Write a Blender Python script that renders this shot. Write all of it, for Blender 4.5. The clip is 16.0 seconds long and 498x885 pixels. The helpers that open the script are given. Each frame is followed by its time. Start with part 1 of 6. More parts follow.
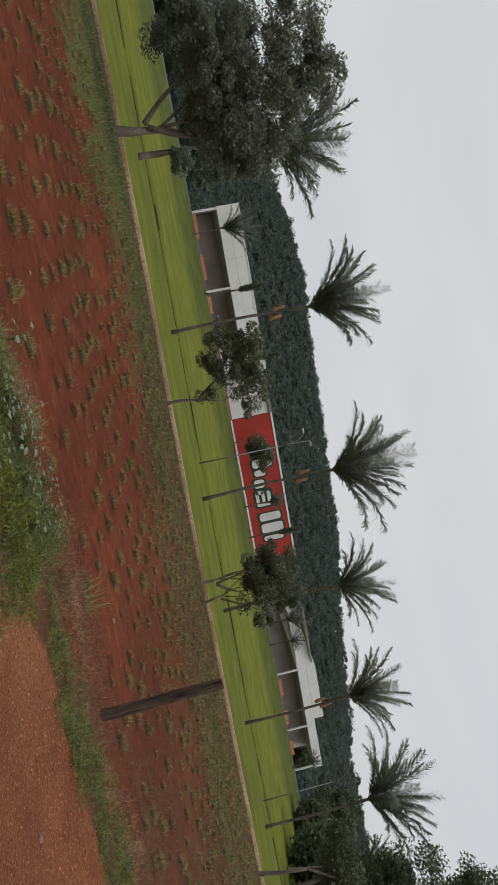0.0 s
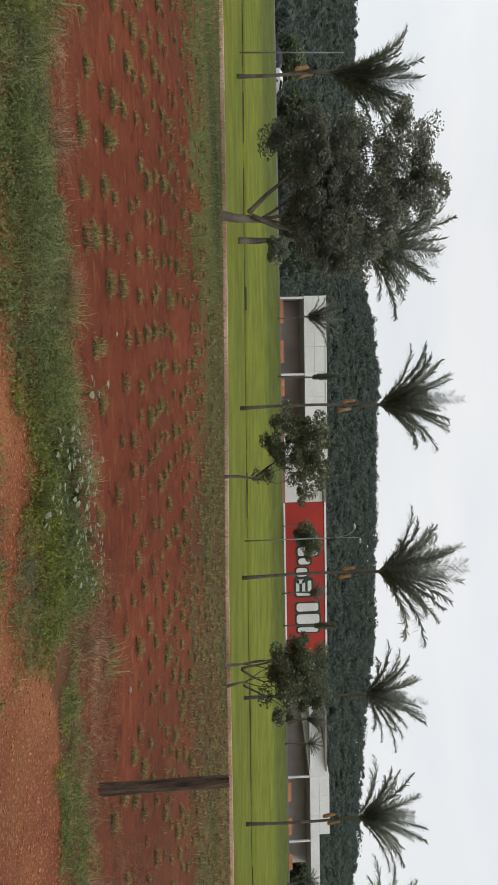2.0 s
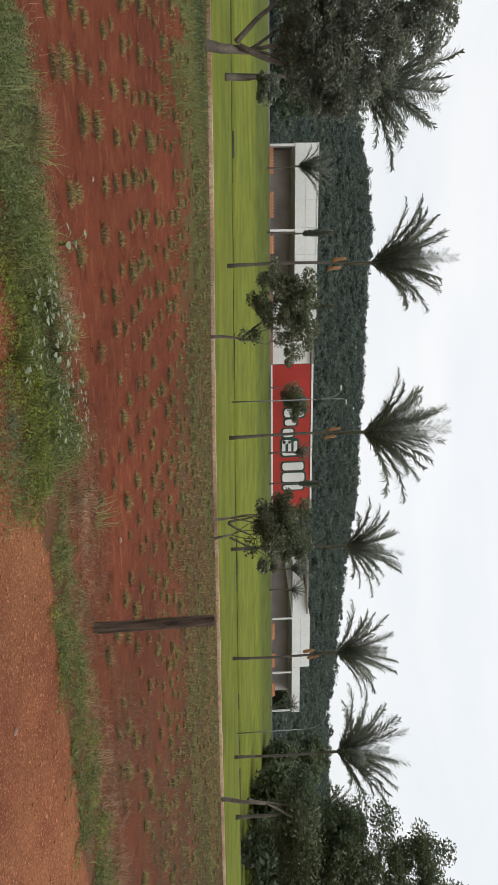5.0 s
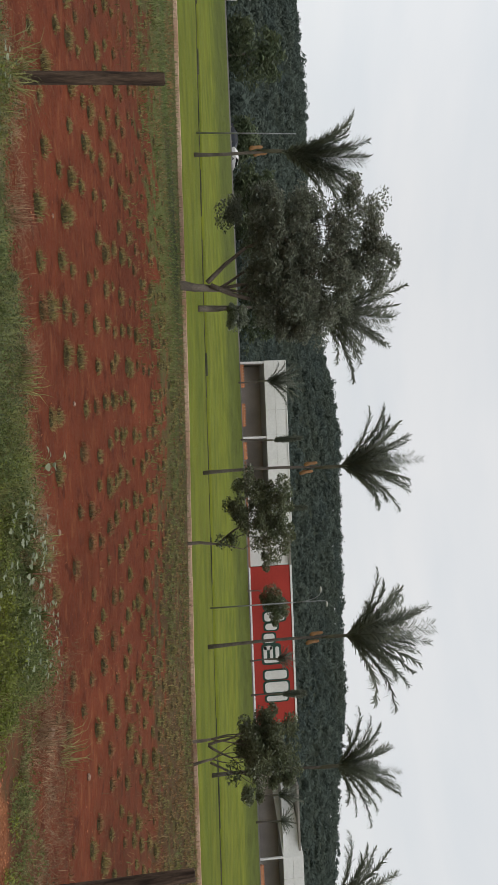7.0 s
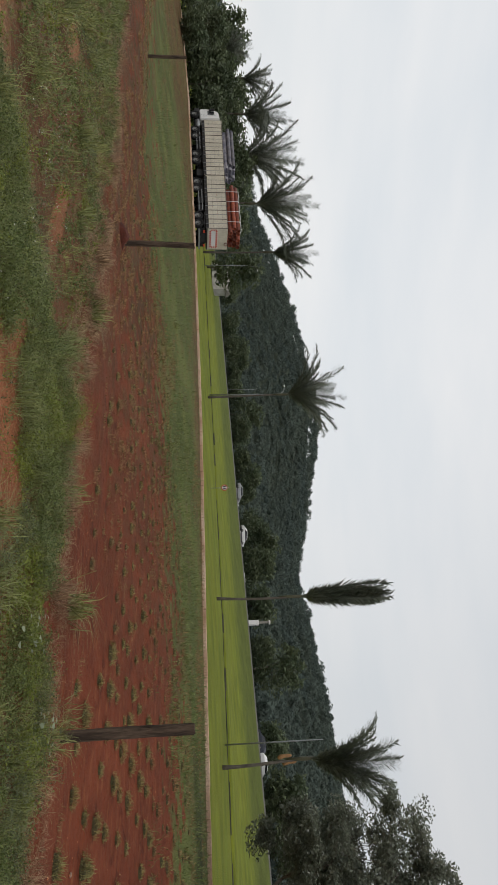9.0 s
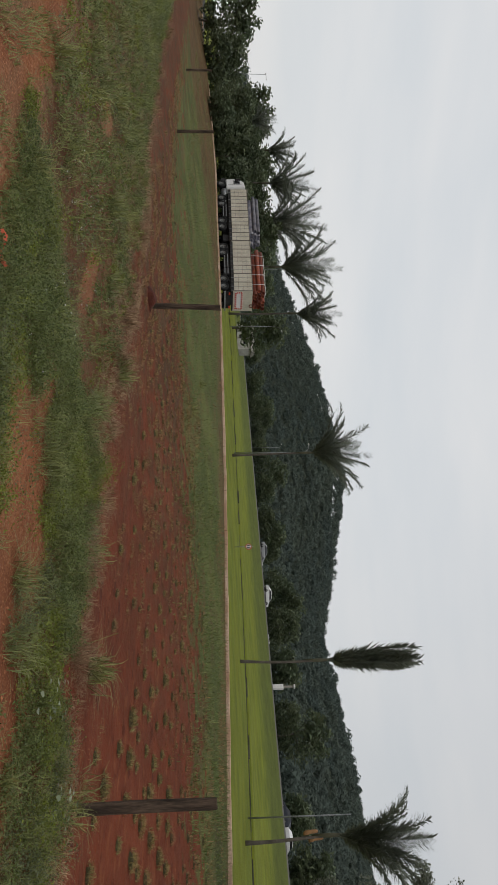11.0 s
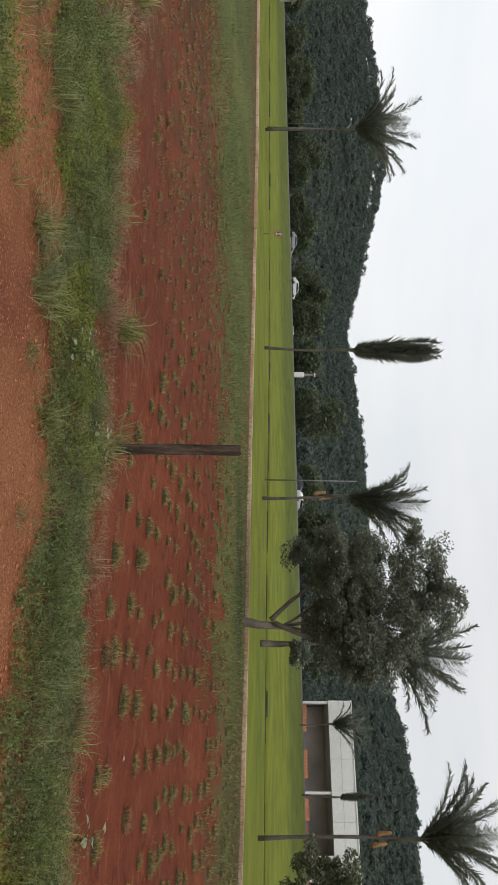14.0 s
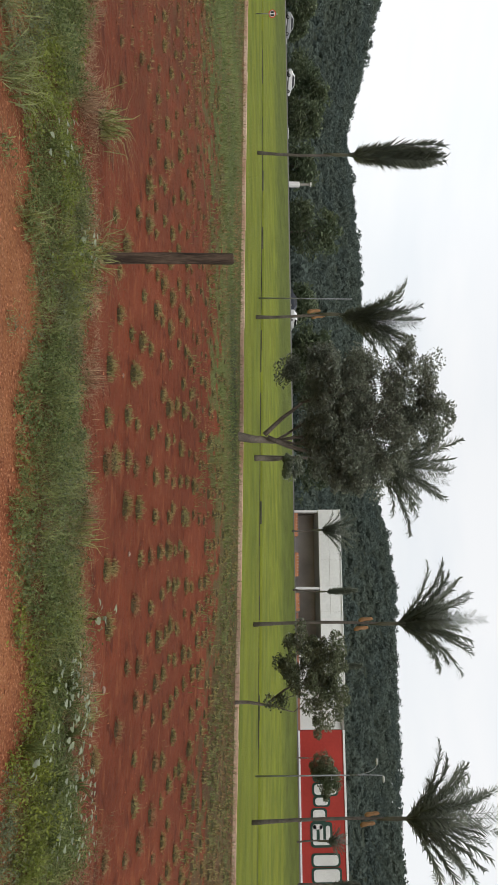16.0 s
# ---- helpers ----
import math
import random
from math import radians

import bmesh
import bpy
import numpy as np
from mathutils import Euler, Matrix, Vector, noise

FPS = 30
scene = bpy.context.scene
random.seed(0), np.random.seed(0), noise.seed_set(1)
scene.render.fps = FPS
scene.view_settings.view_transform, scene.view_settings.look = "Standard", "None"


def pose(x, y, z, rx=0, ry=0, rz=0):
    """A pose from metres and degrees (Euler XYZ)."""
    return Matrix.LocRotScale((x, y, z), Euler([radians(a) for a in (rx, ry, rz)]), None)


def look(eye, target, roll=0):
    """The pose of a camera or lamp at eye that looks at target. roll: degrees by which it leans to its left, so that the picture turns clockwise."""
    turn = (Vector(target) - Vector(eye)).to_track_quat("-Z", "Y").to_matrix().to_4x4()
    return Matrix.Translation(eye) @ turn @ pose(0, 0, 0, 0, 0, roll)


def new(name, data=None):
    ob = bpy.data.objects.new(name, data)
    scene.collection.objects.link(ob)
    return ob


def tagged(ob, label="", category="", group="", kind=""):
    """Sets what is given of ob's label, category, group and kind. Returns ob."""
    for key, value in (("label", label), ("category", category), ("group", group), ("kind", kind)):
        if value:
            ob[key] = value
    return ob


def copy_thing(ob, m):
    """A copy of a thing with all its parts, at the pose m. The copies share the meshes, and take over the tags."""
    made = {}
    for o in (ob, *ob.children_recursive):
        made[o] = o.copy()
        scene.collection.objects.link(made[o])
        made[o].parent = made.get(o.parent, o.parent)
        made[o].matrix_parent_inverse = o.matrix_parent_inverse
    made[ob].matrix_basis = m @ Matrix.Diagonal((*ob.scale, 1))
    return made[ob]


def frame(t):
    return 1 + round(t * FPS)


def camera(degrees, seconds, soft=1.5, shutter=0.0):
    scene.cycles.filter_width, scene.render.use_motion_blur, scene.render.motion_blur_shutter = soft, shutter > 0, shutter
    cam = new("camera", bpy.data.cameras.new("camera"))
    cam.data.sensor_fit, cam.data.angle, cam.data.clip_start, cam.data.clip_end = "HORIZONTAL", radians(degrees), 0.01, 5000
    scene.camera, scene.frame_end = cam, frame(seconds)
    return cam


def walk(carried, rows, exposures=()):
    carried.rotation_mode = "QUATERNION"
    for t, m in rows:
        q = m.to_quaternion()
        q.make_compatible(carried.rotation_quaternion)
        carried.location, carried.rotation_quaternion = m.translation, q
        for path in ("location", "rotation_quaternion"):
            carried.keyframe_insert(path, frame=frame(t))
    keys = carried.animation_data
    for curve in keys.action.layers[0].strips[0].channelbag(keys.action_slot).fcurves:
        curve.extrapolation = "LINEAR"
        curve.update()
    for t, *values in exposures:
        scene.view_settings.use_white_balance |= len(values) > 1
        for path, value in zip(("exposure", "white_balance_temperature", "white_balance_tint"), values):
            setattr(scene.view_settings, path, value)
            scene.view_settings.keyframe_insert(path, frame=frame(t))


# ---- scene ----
# ---- camera: the device is held sideways, so the world's up is the picture's right ----
cam = camera(40.9, 16.0)
walk(cam, [
    (0, look((0.163, 0.028, 1.551), (5.033, 19.280, 3.924), 78.13)),
    (0.5, look((0.164, 0.052, 1.535), (4.593, 19.495, 3.078), 82.04)),
    (1, look((0.139, 0.035, 1.575), (4.308, 19.541, 3.034), 87.62)),
    (1.5, look((0.091, 0.038, 1.563), (2.836, 19.808, 2.830), 88.52)),
    (2, look((0.123, 0.080, 1.562), (2.469, 19.917, 2.561), 88.35)),
    (2.5, look((0.141, 0.048, 1.576), (4.375, 19.571, 2.534), 88.36)),
    (3, look((0.133, 0.051, 1.556), (5.237, 19.363, 2.541), 87.91)),
    (3.5, look((0.144, 0.055, 1.555), (4.921, 19.472, 1.976), 88.00)),
    (4, look((0.222, 0.085, 1.585), (6.114, 19.157, 2.828), 87.98)),
    (4.2, look((0.207, 0.065, 1.600), (6.807, 18.899, 2.920), 88.23)),
    (6.3, look((0.154, 0.228, 1.584), (3.655, 19.871, 2.955), 86.52)),
    (6.5, look((0.133, 0.199, 1.601), (2.531, 19.986, 3.251), 87.03)),
    (7, look((0.073, 0.137, 1.602), (0.573, 20.013, 3.762), 87.55)),
    (7.5, look((0.013, 0.154, 1.585), (-1.408, 20.013, 3.475), 88.91)),
    (8, look((-0.172, 0.066, 1.591), (-7.777, 18.507, 3.040), 89.09)),
    (8.5, look((-0.123, -0.181, 1.599), (-12.473, 15.481, 3.075), 85.51)),
    (9, look((-0.186, -0.194, 1.608), (-14.859, 13.271, 3.453), 89.08)),
    (9.5, look((-0.220, -0.201, 1.612), (-16.126, 11.908, 2.226), 89.89)),
    (9.7, look((-0.214, -0.257, 1.624), (-16.094, 11.866, 2.551), 88.54)),
    (11.8, look((-0.248, -0.107, 1.597), (-15.687, 12.523, 3.051), 91.65)),
    (12, look((-0.216, -0.094, 1.600), (-15.086, 13.213, 2.944), 91.18)),
    (12.5, look((-0.183, -0.050, 1.596), (-13.318, 14.988, 2.744), 91.06)),
    (13, look((-0.137, -0.043, 1.593), (-12.313, 15.789, 2.638), 90.59)),
    (13.5, look((-0.138, 0.023, 1.596), (-11.103, 16.728, 2.440), 90.72)),
    (14, look((-0.132, 0.133, 1.584), (-9.055, 18.028, 1.978), 91.06)),
    (14.5, look((-0.074, 0.131, 1.587), (-6.614, 19.028, 1.955), 90.47)),
    (15, look((-0.043, 0.145, 1.593), (-5.259, 19.446, 2.090), 90.61)),
    (15.5, look((-0.035, 0.146, 1.591), (-4.492, 19.631, 2.266), 90.04)),
    (16, look((-0.026, 0.157, 1.582), (-3.924, 19.762, 2.226), 90.15)),
], exposures=((0, -0.26), (0.5, -0.1), (1, 0.0), (1.5, 0.03), (2.5, 0.2), (3.5, 0.25), (4.2, 0.26), (6.3, 0.1), (7, -0.05), (7.5, -0.04), (8.5, -0.09), (9, -0.22), (9.7, -0.31), (11.8, -0.42), (12.2, -0.4), (13, -0.2), (14, 0.04), (14.5, 0.17), (15, 0.22), (16, 0.23)))

# ---- overcast daylight ----
world = bpy.data.worlds.new("overcast_sky")
scene.world = world
world.use_nodes = True
wn, wl = world.node_tree.nodes, world.node_tree.links
bg = wn["Background"]
sky = wn.new("ShaderNodeTexSky")
sky.sky_type, sky.sun_disc = "NISHITA", False
sky.sun_elevation, sky.sun_rotation = radians(55), radians(35)
sky.air_density, sky.dust_density = 1.2, 4.0
wgain = wn.new("ShaderNodeVectorMath")
wgain.operation = "SCALE"
wgain.inputs["Scale"].default_value = 0.1
wl.new(sky.outputs[0], wgain.inputs[0])
# the cloud layer: a pale sheet with soft, long bands
wco = wn.new("ShaderNodeTexCoord")
wmap = wn.new("ShaderNodeMapping")
wmap.inputs["Scale"].default_value = (1.2, 1.2, 5.0)
wl.new(wco.outputs["Generated"], wmap.inputs[0])
wnoise = wn.new("ShaderNodeTexNoise")
wnoise.inputs["Scale"].default_value = 1.6
wnoise.inputs["Detail"].default_value = 5.0
wl.new(wmap.outputs[0], wnoise.inputs[0])
wramp = wn.new("ShaderNodeValToRGB")
wramp.color_ramp.elements[0].position, wramp.color_ramp.elements[0].color = 0.32, (0.82, 0.857, 0.888, 1)
wramp.color_ramp.elements[1].position, wramp.color_ramp.elements[1].color = 0.62, (0.93, 0.936, 0.94, 1)
wl.new(wnoise.outputs[0], wramp.inputs[0])
wmix = wn.new("ShaderNodeMixRGB")
wmix.inputs[0].default_value = 0.88
wl.new(wgain.outputs[0], wmix.inputs[1])
# the cloud sheet is thinner and brighter towards the left end of the road
wsep = wn.new("ShaderNodeSeparateXYZ")
wl.new(wco.outputs["Generated"], wsep.inputs[0])
wgrad = wn.new("ShaderNodeMapRange")
wgrad.interpolation_type = "SMOOTHSTEP"
wgrad.inputs[1].default_value, wgrad.inputs[2].default_value = -0.15, -0.88
wgrad.inputs[3].default_value, wgrad.inputs[4].default_value = 0.88, 1.13
wl.new(wsep.outputs["X"], wgrad.inputs[0])
wcloud = wn.new("ShaderNodeVectorMath")
wcloud.operation = "SCALE"
wl.new(wramp.outputs[0], wcloud.inputs[0])
wl.new(wgrad.outputs[0], wcloud.inputs["Scale"])
wl.new(wcloud.outputs[0], wmix.inputs[2])
wl.new(wmix.outputs[0], bg.inputs[0])
bg.inputs[1].default_value = 1.0

sun = new("sun", bpy.data.lights.new("sun", "SUN"))
sun.data.energy, sun.data.angle, sun.data.color = 1.1, radians(25), (1.0, 0.96, 0.9)
sun.matrix_world = look((0, 0, 50), (-28, 40, -10))


# ---- materials ----
def mat(name, base, rough=0.85, vary=0.25, scale=4.0, second=None, bump=0.0, bscale=40.0, metal=0.0, spec=0.3, grain=None, island=False, objrand=0.0, trans=0.0, depth=0.02):
    """A material with broad and fine variation, a second colour in patches, fine relief."""
    m = bpy.data.materials.new(name)
    m.use_nodes = True
    n, l = m.node_tree.nodes, m.node_tree.links
    b = n["Principled BSDF"]
    b.inputs["Roughness"].default_value = rough
    b.inputs["Metallic"].default_value = metal
    b.inputs["Specular IOR Level"].default_value = spec
    geo = n.new("ShaderNodeNewGeometry")
    co = n.new("ShaderNodeTexCoord")
    big = n.new("ShaderNodeTexNoise")
    big.inputs["Scale"].default_value, big.inputs["Detail"].default_value = scale, 4.0
    where = co.outputs["Object"] if grain else geo.outputs["Position"]
    if grain == "long":
        run = n.new("ShaderNodeMapping")
        run.inputs["Scale"].default_value = (1.0, 1.0, 0.13)
        l.new(where, run.inputs[0])
        where = run.outputs[0]
    l.new(where, big.inputs[0])
    fine = n.new("ShaderNodeTexNoise")
    fine.inputs["Scale"].default_value, fine.inputs["Detail"].default_value = bscale, 3.0
    l.new(where, fine.inputs[0])
    mix = n.new("ShaderNodeMixRGB")
    ramp = n.new("ShaderNodeMapRange")
    ramp.inputs[1].default_value, ramp.inputs[2].default_value = 0.35, 0.65
    l.new(big.outputs[0], ramp.inputs[0])
    l.new(ramp.outputs[0], mix.inputs[0])
    mix.inputs[1].default_value = (*base, 1)
    other = second or tuple(c * (1 - vary) for c in base)
    mix.inputs[2].default_value = (*other, 1)
    hsv = n.new("ShaderNodeHueSaturation")
    l.new(mix.outputs[0], hsv.inputs["Color"])
    val = n.new("ShaderNodeMapRange")
    val.inputs[1].default_value, val.inputs[2].default_value = 0.3, 0.7
    val.inputs[3].default_value, val.inputs[4].default_value = 1 - vary * 0.6, 1 + vary * 0.6
    l.new(fine.outputs[0], val.inputs[0])
    last = val.outputs[0]
    if island or objrand:
        src = geo.outputs["Random Per Island"] if island else n.new("ShaderNodeObjectInfo").outputs["Random"]
        rnd = n.new("ShaderNodeMapRange")
        k = objrand or 0.35
        rnd.inputs[3].default_value, rnd.inputs[4].default_value = 1 - k, 1 + k
        l.new(src, rnd.inputs[0])
        mul = n.new("ShaderNodeMath")
        mul.operation = "MULTIPLY"
        l.new(last, mul.inputs[0])
        l.new(rnd.outputs[0], mul.inputs[1])
        last = mul.outputs[0]
    l.new(last, hsv.inputs["Value"])
    l.new(hsv.outputs[0], b.inputs["Base Color"])
    if bump:
        bp = n.new("ShaderNodeBump")
        bp.inputs["Strength"].default_value = min(1.0, bump)
        bp.inputs["Distance"].default_value = depth
        l.new(fine.outputs[0], bp.inputs["Height"])
        l.new(bp.outputs[0], b.inputs["Normal"])
    if trans:
        tr = n.new("ShaderNodeBsdfTranslucent")
        l.new(hsv.outputs[0], tr.inputs[0])
        ms = n.new("ShaderNodeMixShader")
        ms.inputs[0].default_value = trans
        l.new(b.outputs[0], ms.inputs[1])
        l.new(tr.outputs[0], ms.inputs[2])
        l.new(ms.outputs[0], n["Material Output"].inputs["Surface"])
    return m


M_STONE = mat("pebbles", (0.40, 0.165, 0.08), 0.9, 0.3, 3, (0.28, 0.10, 0.05), 0.3, 60, island=True)
M_BLADE = mat("grass_blades", (0.205, 0.235, 0.088), 0.5, 0.4, 1.0, (0.27, 0.275, 0.095), island=True, trans=0.3)
M_WEED = mat("broad_leaf_weed", (0.130, 0.168, 0.058), 0.42, 0.35, 0.8, (0.165, 0.195, 0.06), island=True, trans=0.3)
M_WEED2 = mat("yellow_green_weed", (0.225, 0.250, 0.040), 0.42, 0.3, 1.0, (0.180, 0.215, 0.040), island=True, trans=0.3)
M_WEED3 = mat("grey_green_weed", (0.170, 0.195, 0.105), 0.38, 0.35, 1.0, (0.125, 0.150, 0.075), island=True, trans=0.25)
M_DRY = mat("dry_grass", (0.42, 0.30, 0.18), 0.8, 0.35, 1.5, (0.25, 0.15, 0.085), island=True, trans=0.2)
M_TUFT = mat("planted_tuft", (0.240, 0.228, 0.085), 0.7, 0.3, 0.6, (0.32, 0.25, 0.10), island=True, trans=0.25)
M_MOUND = mat("dark_red_mound_earth", (0.090, 0.022, 0.012), 0.95, 0.4, 5, (0.05, 0.014, 0.009), 1.0, 30)
M_CUSHION = mat("tuft_root_cushion", (0.085, 0.062, 0.030), 0.95, 0.5, 3.0, (0.060, 0.055, 0.024), 1.0, 60)
M_KERB = mat("kerb_concrete", (0.60, 0.44, 0.33), 0.9, 0.35, 0.6, (0.40, 0.24, 0.15), 0.5, 12)
M_KERB2 = mat("dark_kerb_concrete", (0.10, 0.095, 0.07), 0.9, 0.4, 0.5, (0.05, 0.055, 0.035), 0.5, 8)
M_WOOD = mat("weathered_post_wood", (0.130, 0.092, 0.066), 0.9, 0.6, 16, (0.032, 0.022, 0.016), 1.0, 70, grain="long", depth=0.03)
M_BARK = mat("tree_bark", (0.19, 0.16, 0.13), 0.9, 0.4, 2, (0.10, 0.085, 0.07), 0.8, 18)
M_PBARK = mat("palm_bark", (0.12, 0.105, 0.09), 0.9, 0.4, 1.5, (0.07, 0.06, 0.05), 0.6, 8)
M_LEAF = mat("tree_leaves", (0.185, 0.208, 0.155), 0.28, 0.3, 0.8, (0.22, 0.235, 0.175), island=True, trans=0.48, spec=0.9)
M_LEAF2 = mat("light_tree_leaves", (0.130, 0.158, 0.09), 0.35, 0.3, 0.8, (0.165, 0.18, 0.10), island=True, trans=0.35, spec=0.6)
M_DEEP = mat("deep_green_leaves", (0.100, 0.132, 0.076), 0.5, 0.35, 0.3, (0.135, 0.160, 0.085), island=True, trans=0.35, spec=0.35)
M_FROND = mat("palm_leaflets", (0.150, 0.170, 0.135), 0.45, 0.25, 0.5, (0.18, 0.195, 0.15), objrand=0.3, trans=0.42)
M_SHEATH = mat("palm_sheath", (0.10, 0.095, 0.06), 0.6, 0.3, 2)
M_FRUIT = mat("orange_palm_sheath", (0.34, 0.18, 0.08), 0.7, 0.35, 3, (0.24, 0.13, 0.06))
# the bluish, lifted leaf tone carries the distance haze in the colour
M_HAZYFOREST = mat("hazy_hill_forest_leaves", (0.096, 0.124, 0.112), 0.95, 0.3, 0.04, (0.115, 0.140, 0.114), spec=0.1, trans=0.4, bscale=0.28)
M_WHITE = mat("white_painted_metal", (0.80, 0.80, 0.79), 0.5, 0.08, 0.3, None, 0.1, 3)
M_WALLW = mat("white_painted_wall", (0.74, 0.73, 0.71), 0.85, 0.12, 0.4, None, 0.2, 6)
M_RED = mat("red_painted_wall", (0.40, 0.040, 0.028), 0.7, 0.15, 0.3, None, 0.2, 4)
M_GREEN = mat("dark_green_outline_paint", (0.025, 0.06, 0.045), 0.7, 0.15, 0.5)
M_GREY = mat("grey_steel", (0.30, 0.31, 0.31), 0.45, 0.2, 1.0, None, 0, 10, metal=0.6)
M_DARK = mat("dark_interior", (0.62, 0.56, 0.51), 0.9, 0.3, 0.2)
M_CONC = mat("grey_concrete", (0.30, 0.28, 0.25), 0.9, 0.25, 0.5, None, 0.3, 8)
M_ORANGE = mat("orange_barrier_plastic", (0.55, 0.24, 0.12), 0.6, 0.2, 1.0)
M_BLACK = mat("black_rubber", (0.018, 0.018, 0.018), 0.8, 0.2, 3)
M_GLASS = mat("dark_glass", (0.02, 0.022, 0.025), 0.08, 0.1, 1, spec=0.6)


# ---- building helpers ----
def link(name, me, m, parent=None, label=""):
    ob = new(name, me)
    if m and not me.materials:
        me.materials.append(m)
    if parent:
        ob.parent = parent
    if label:
        ob["label"] = label
    return ob


def raw(verts, faces, name="mesh", smooth=False):
    me = bpy.data.meshes.new(name)
    me.from_pydata([tuple(v) for v in verts] if not isinstance(verts, np.ndarray) else verts.tolist(), [], faces.tolist() if isinstance(faces, np.ndarray) else faces)
    if smooth:
        me.polygons.foreach_set("use_smooth", [True] * len(me.polygons))
    me.update()
    return me


def raw_fast(verts, faces, name="mesh"):
    """Many faces of one size, from arrays."""
    me = bpy.data.meshes.new(name)
    n, k = faces.shape
    me.vertices.add(len(verts))
    me.vertices.foreach_set("co", np.ascontiguousarray(verts, dtype=np.float32).ravel())
    me.loops.add(n * k)
    me.loops.foreach_set("vertex_index", np.ascontiguousarray(faces, dtype=np.int32).ravel())
    me.polygons.add(n)
    me.polygons.foreach_set("loop_start", np.arange(0, n * k, k, dtype=np.int32))
    me.update(calc_edges=True)
    return me


def part(name, bm, m, parent=None, label="", smooth=False):
    me = bpy.data.meshes.new(name)
    bm.to_mesh(me)
    bm.free()
    if smooth:
        me.polygons.foreach_set("use_smooth", [True] * len(me.polygons))
    return link(name, me, m, parent, label)


def empty(name, x, y, z, rz=0.0, label="", category="", group="", kind=""):
    e = new(name)
    e.empty_display_size = 0.3
    e.matrix_world = pose(x, y, z, 0, 0, rz)
    return tagged(e, label, category, group, kind)


def box(bm, x0, x1, y0, y1, z0, z1, bevel=0.0):
    vs = [bm.verts.new(p) for p in ((x0, y0, z0), (x1, y0, z0), (x1, y1, z0), (x0, y1, z0), (x0, y0, z1), (x1, y0, z1), (x1, y1, z1), (x0, y1, z1))]
    fs = [bm.faces.new([vs[i] for i in f]) for f in ((3, 2, 1, 0), (4, 5, 6, 7), (0, 1, 5, 4), (1, 2, 6, 5), (2, 3, 7, 6), (3, 0, 4, 7))]
    if bevel:
        es = list({e for f in fs for e in f.edges})
        bmesh.ops.bevel(bm, geom=es, offset=bevel, segments=1, affect="EDGES")
    return vs


def boxed(name, dims, m, parent=None, label="", bevel=0.0):
    bm = bmesh.new()
    box(bm, *dims, bevel=bevel)
    return part(name, bm, m, parent, label)


def tube_arrays(path, radii, sides=8, cap=True):
    """Verts and faces of a tube along a path of points."""
    path = [Vector(p) for p in path]
    verts, faces = [], []
    ref = Vector((0.31, 0.95, 0.11))
    for i, p in enumerate(path):
        d = (path[min(i + 1, len(path) - 1)] - path[max(i - 1, 0)]).normalized()
        u = d.cross(ref)
        if u.length < 0.05:
            u = d.cross(Vector((1, 0, 0)))
        u.normalize()
        w = d.cross(u)
        for k in range(sides):
            a = 2 * math.pi * k / sides
            verts.append(tuple(p + (u * math.cos(a) + w * math.sin(a)) * radii[i]))
    for i in range(len(path) - 1):
        for k in range(sides):
            a, b = i * sides + k, i * sides + (k + 1) % sides
            faces.append((a, b, b + sides, a + sides))
    if cap:
        faces.append(tuple(range(sides - 1, -1, -1)))
        faces.append(tuple(range((len(path) - 1) * sides, len(path) * sides)))
    return verts, faces


def tube(name, path, radii, m, parent=None, label="", sides=8):
    v, f = tube_arrays(path, radii, sides)
    return link(name, raw(v, f, name, True), m, parent, label)


def blades_mesh(pos, ln, wid, lean, rng, name="blades", droop=0.35):
    """Bent tapered grass blades: pos (n,3), length, width, lean in radians."""
    n = len(pos)
    az = rng.uniform(0, 2 * np.pi, n)
    d = np.stack([np.cos(az), np.sin(az), np.zeros(n)], 1)
    s = np.stack([-np.sin(az), np.cos(az), np.zeros(n)], 1)
    up = np.array([0, 0, 1.0])
    mid = pos + (d * np.sin(lean)[:, None] * 0.5 + up * np.cos(lean)[:, None] * 0.55) * ln[:, None]
    tip = pos + (d * np.sin(lean)[:, None] * (1.0 + droop) + up * np.cos(lean)[:, None] * (1.0 - droop * 0.6)) * ln[:, None]
    w = wid[:, None] * 0.5
    V = np.stack([pos - s * w, pos + s * w, mid + s * w * 0.8, mid - s * w * 0.8, tip], 1).reshape(-1, 3)
    me = bpy.data.meshes.new(name)
    me.vertices.add(n * 5)
    me.vertices.foreach_set("co", np.ascontiguousarray(V, dtype=np.float32).ravel())
    me.loops.add(n * 7)
    me.loops.foreach_set("vertex_index", (np.arange(n)[:, None] * 5 + np.array([0, 1, 2, 3, 3, 2, 4])).astype(np.int32).ravel())
    me.polygons.add(n * 2)
    me.polygons.foreach_set("loop_start", (np.arange(n)[:, None] * 7 + np.array([0, 4])).astype(np.int32).ravel())
    me.update(calc_edges=True)
    return me


def leaves_mesh(pos, size, nrm, rng, name="leaves", aspect=0.5, fold=0.18):
    """Small pointed leaves, folded along the midrib; nrm: rough facing."""
    n = len(pos)
    t = rng.normal(size=(n, 3))
    t -= nrm * (t * nrm).sum(1)[:, None]
    t /= np.linalg.norm(t, axis=1)[:, None] + 1e-9
    b = np.cross(nrm, t)
    L = size[:, None]
    base, tip = pos - t * L * 0.5, pos + t * L * 0.5
    a1 = pos + b * L * aspect * 0.5 + nrm * L * fold
    a2 = pos - b * L * aspect * 0.5 + nrm * L * fold
    V = np.stack([base, a1, tip, a2], 1).reshape(-1, 3)
    k = np.arange(n)[:, None] * 4
    return raw_fast(V, k + np.array([0, 1, 2, 3]), name)

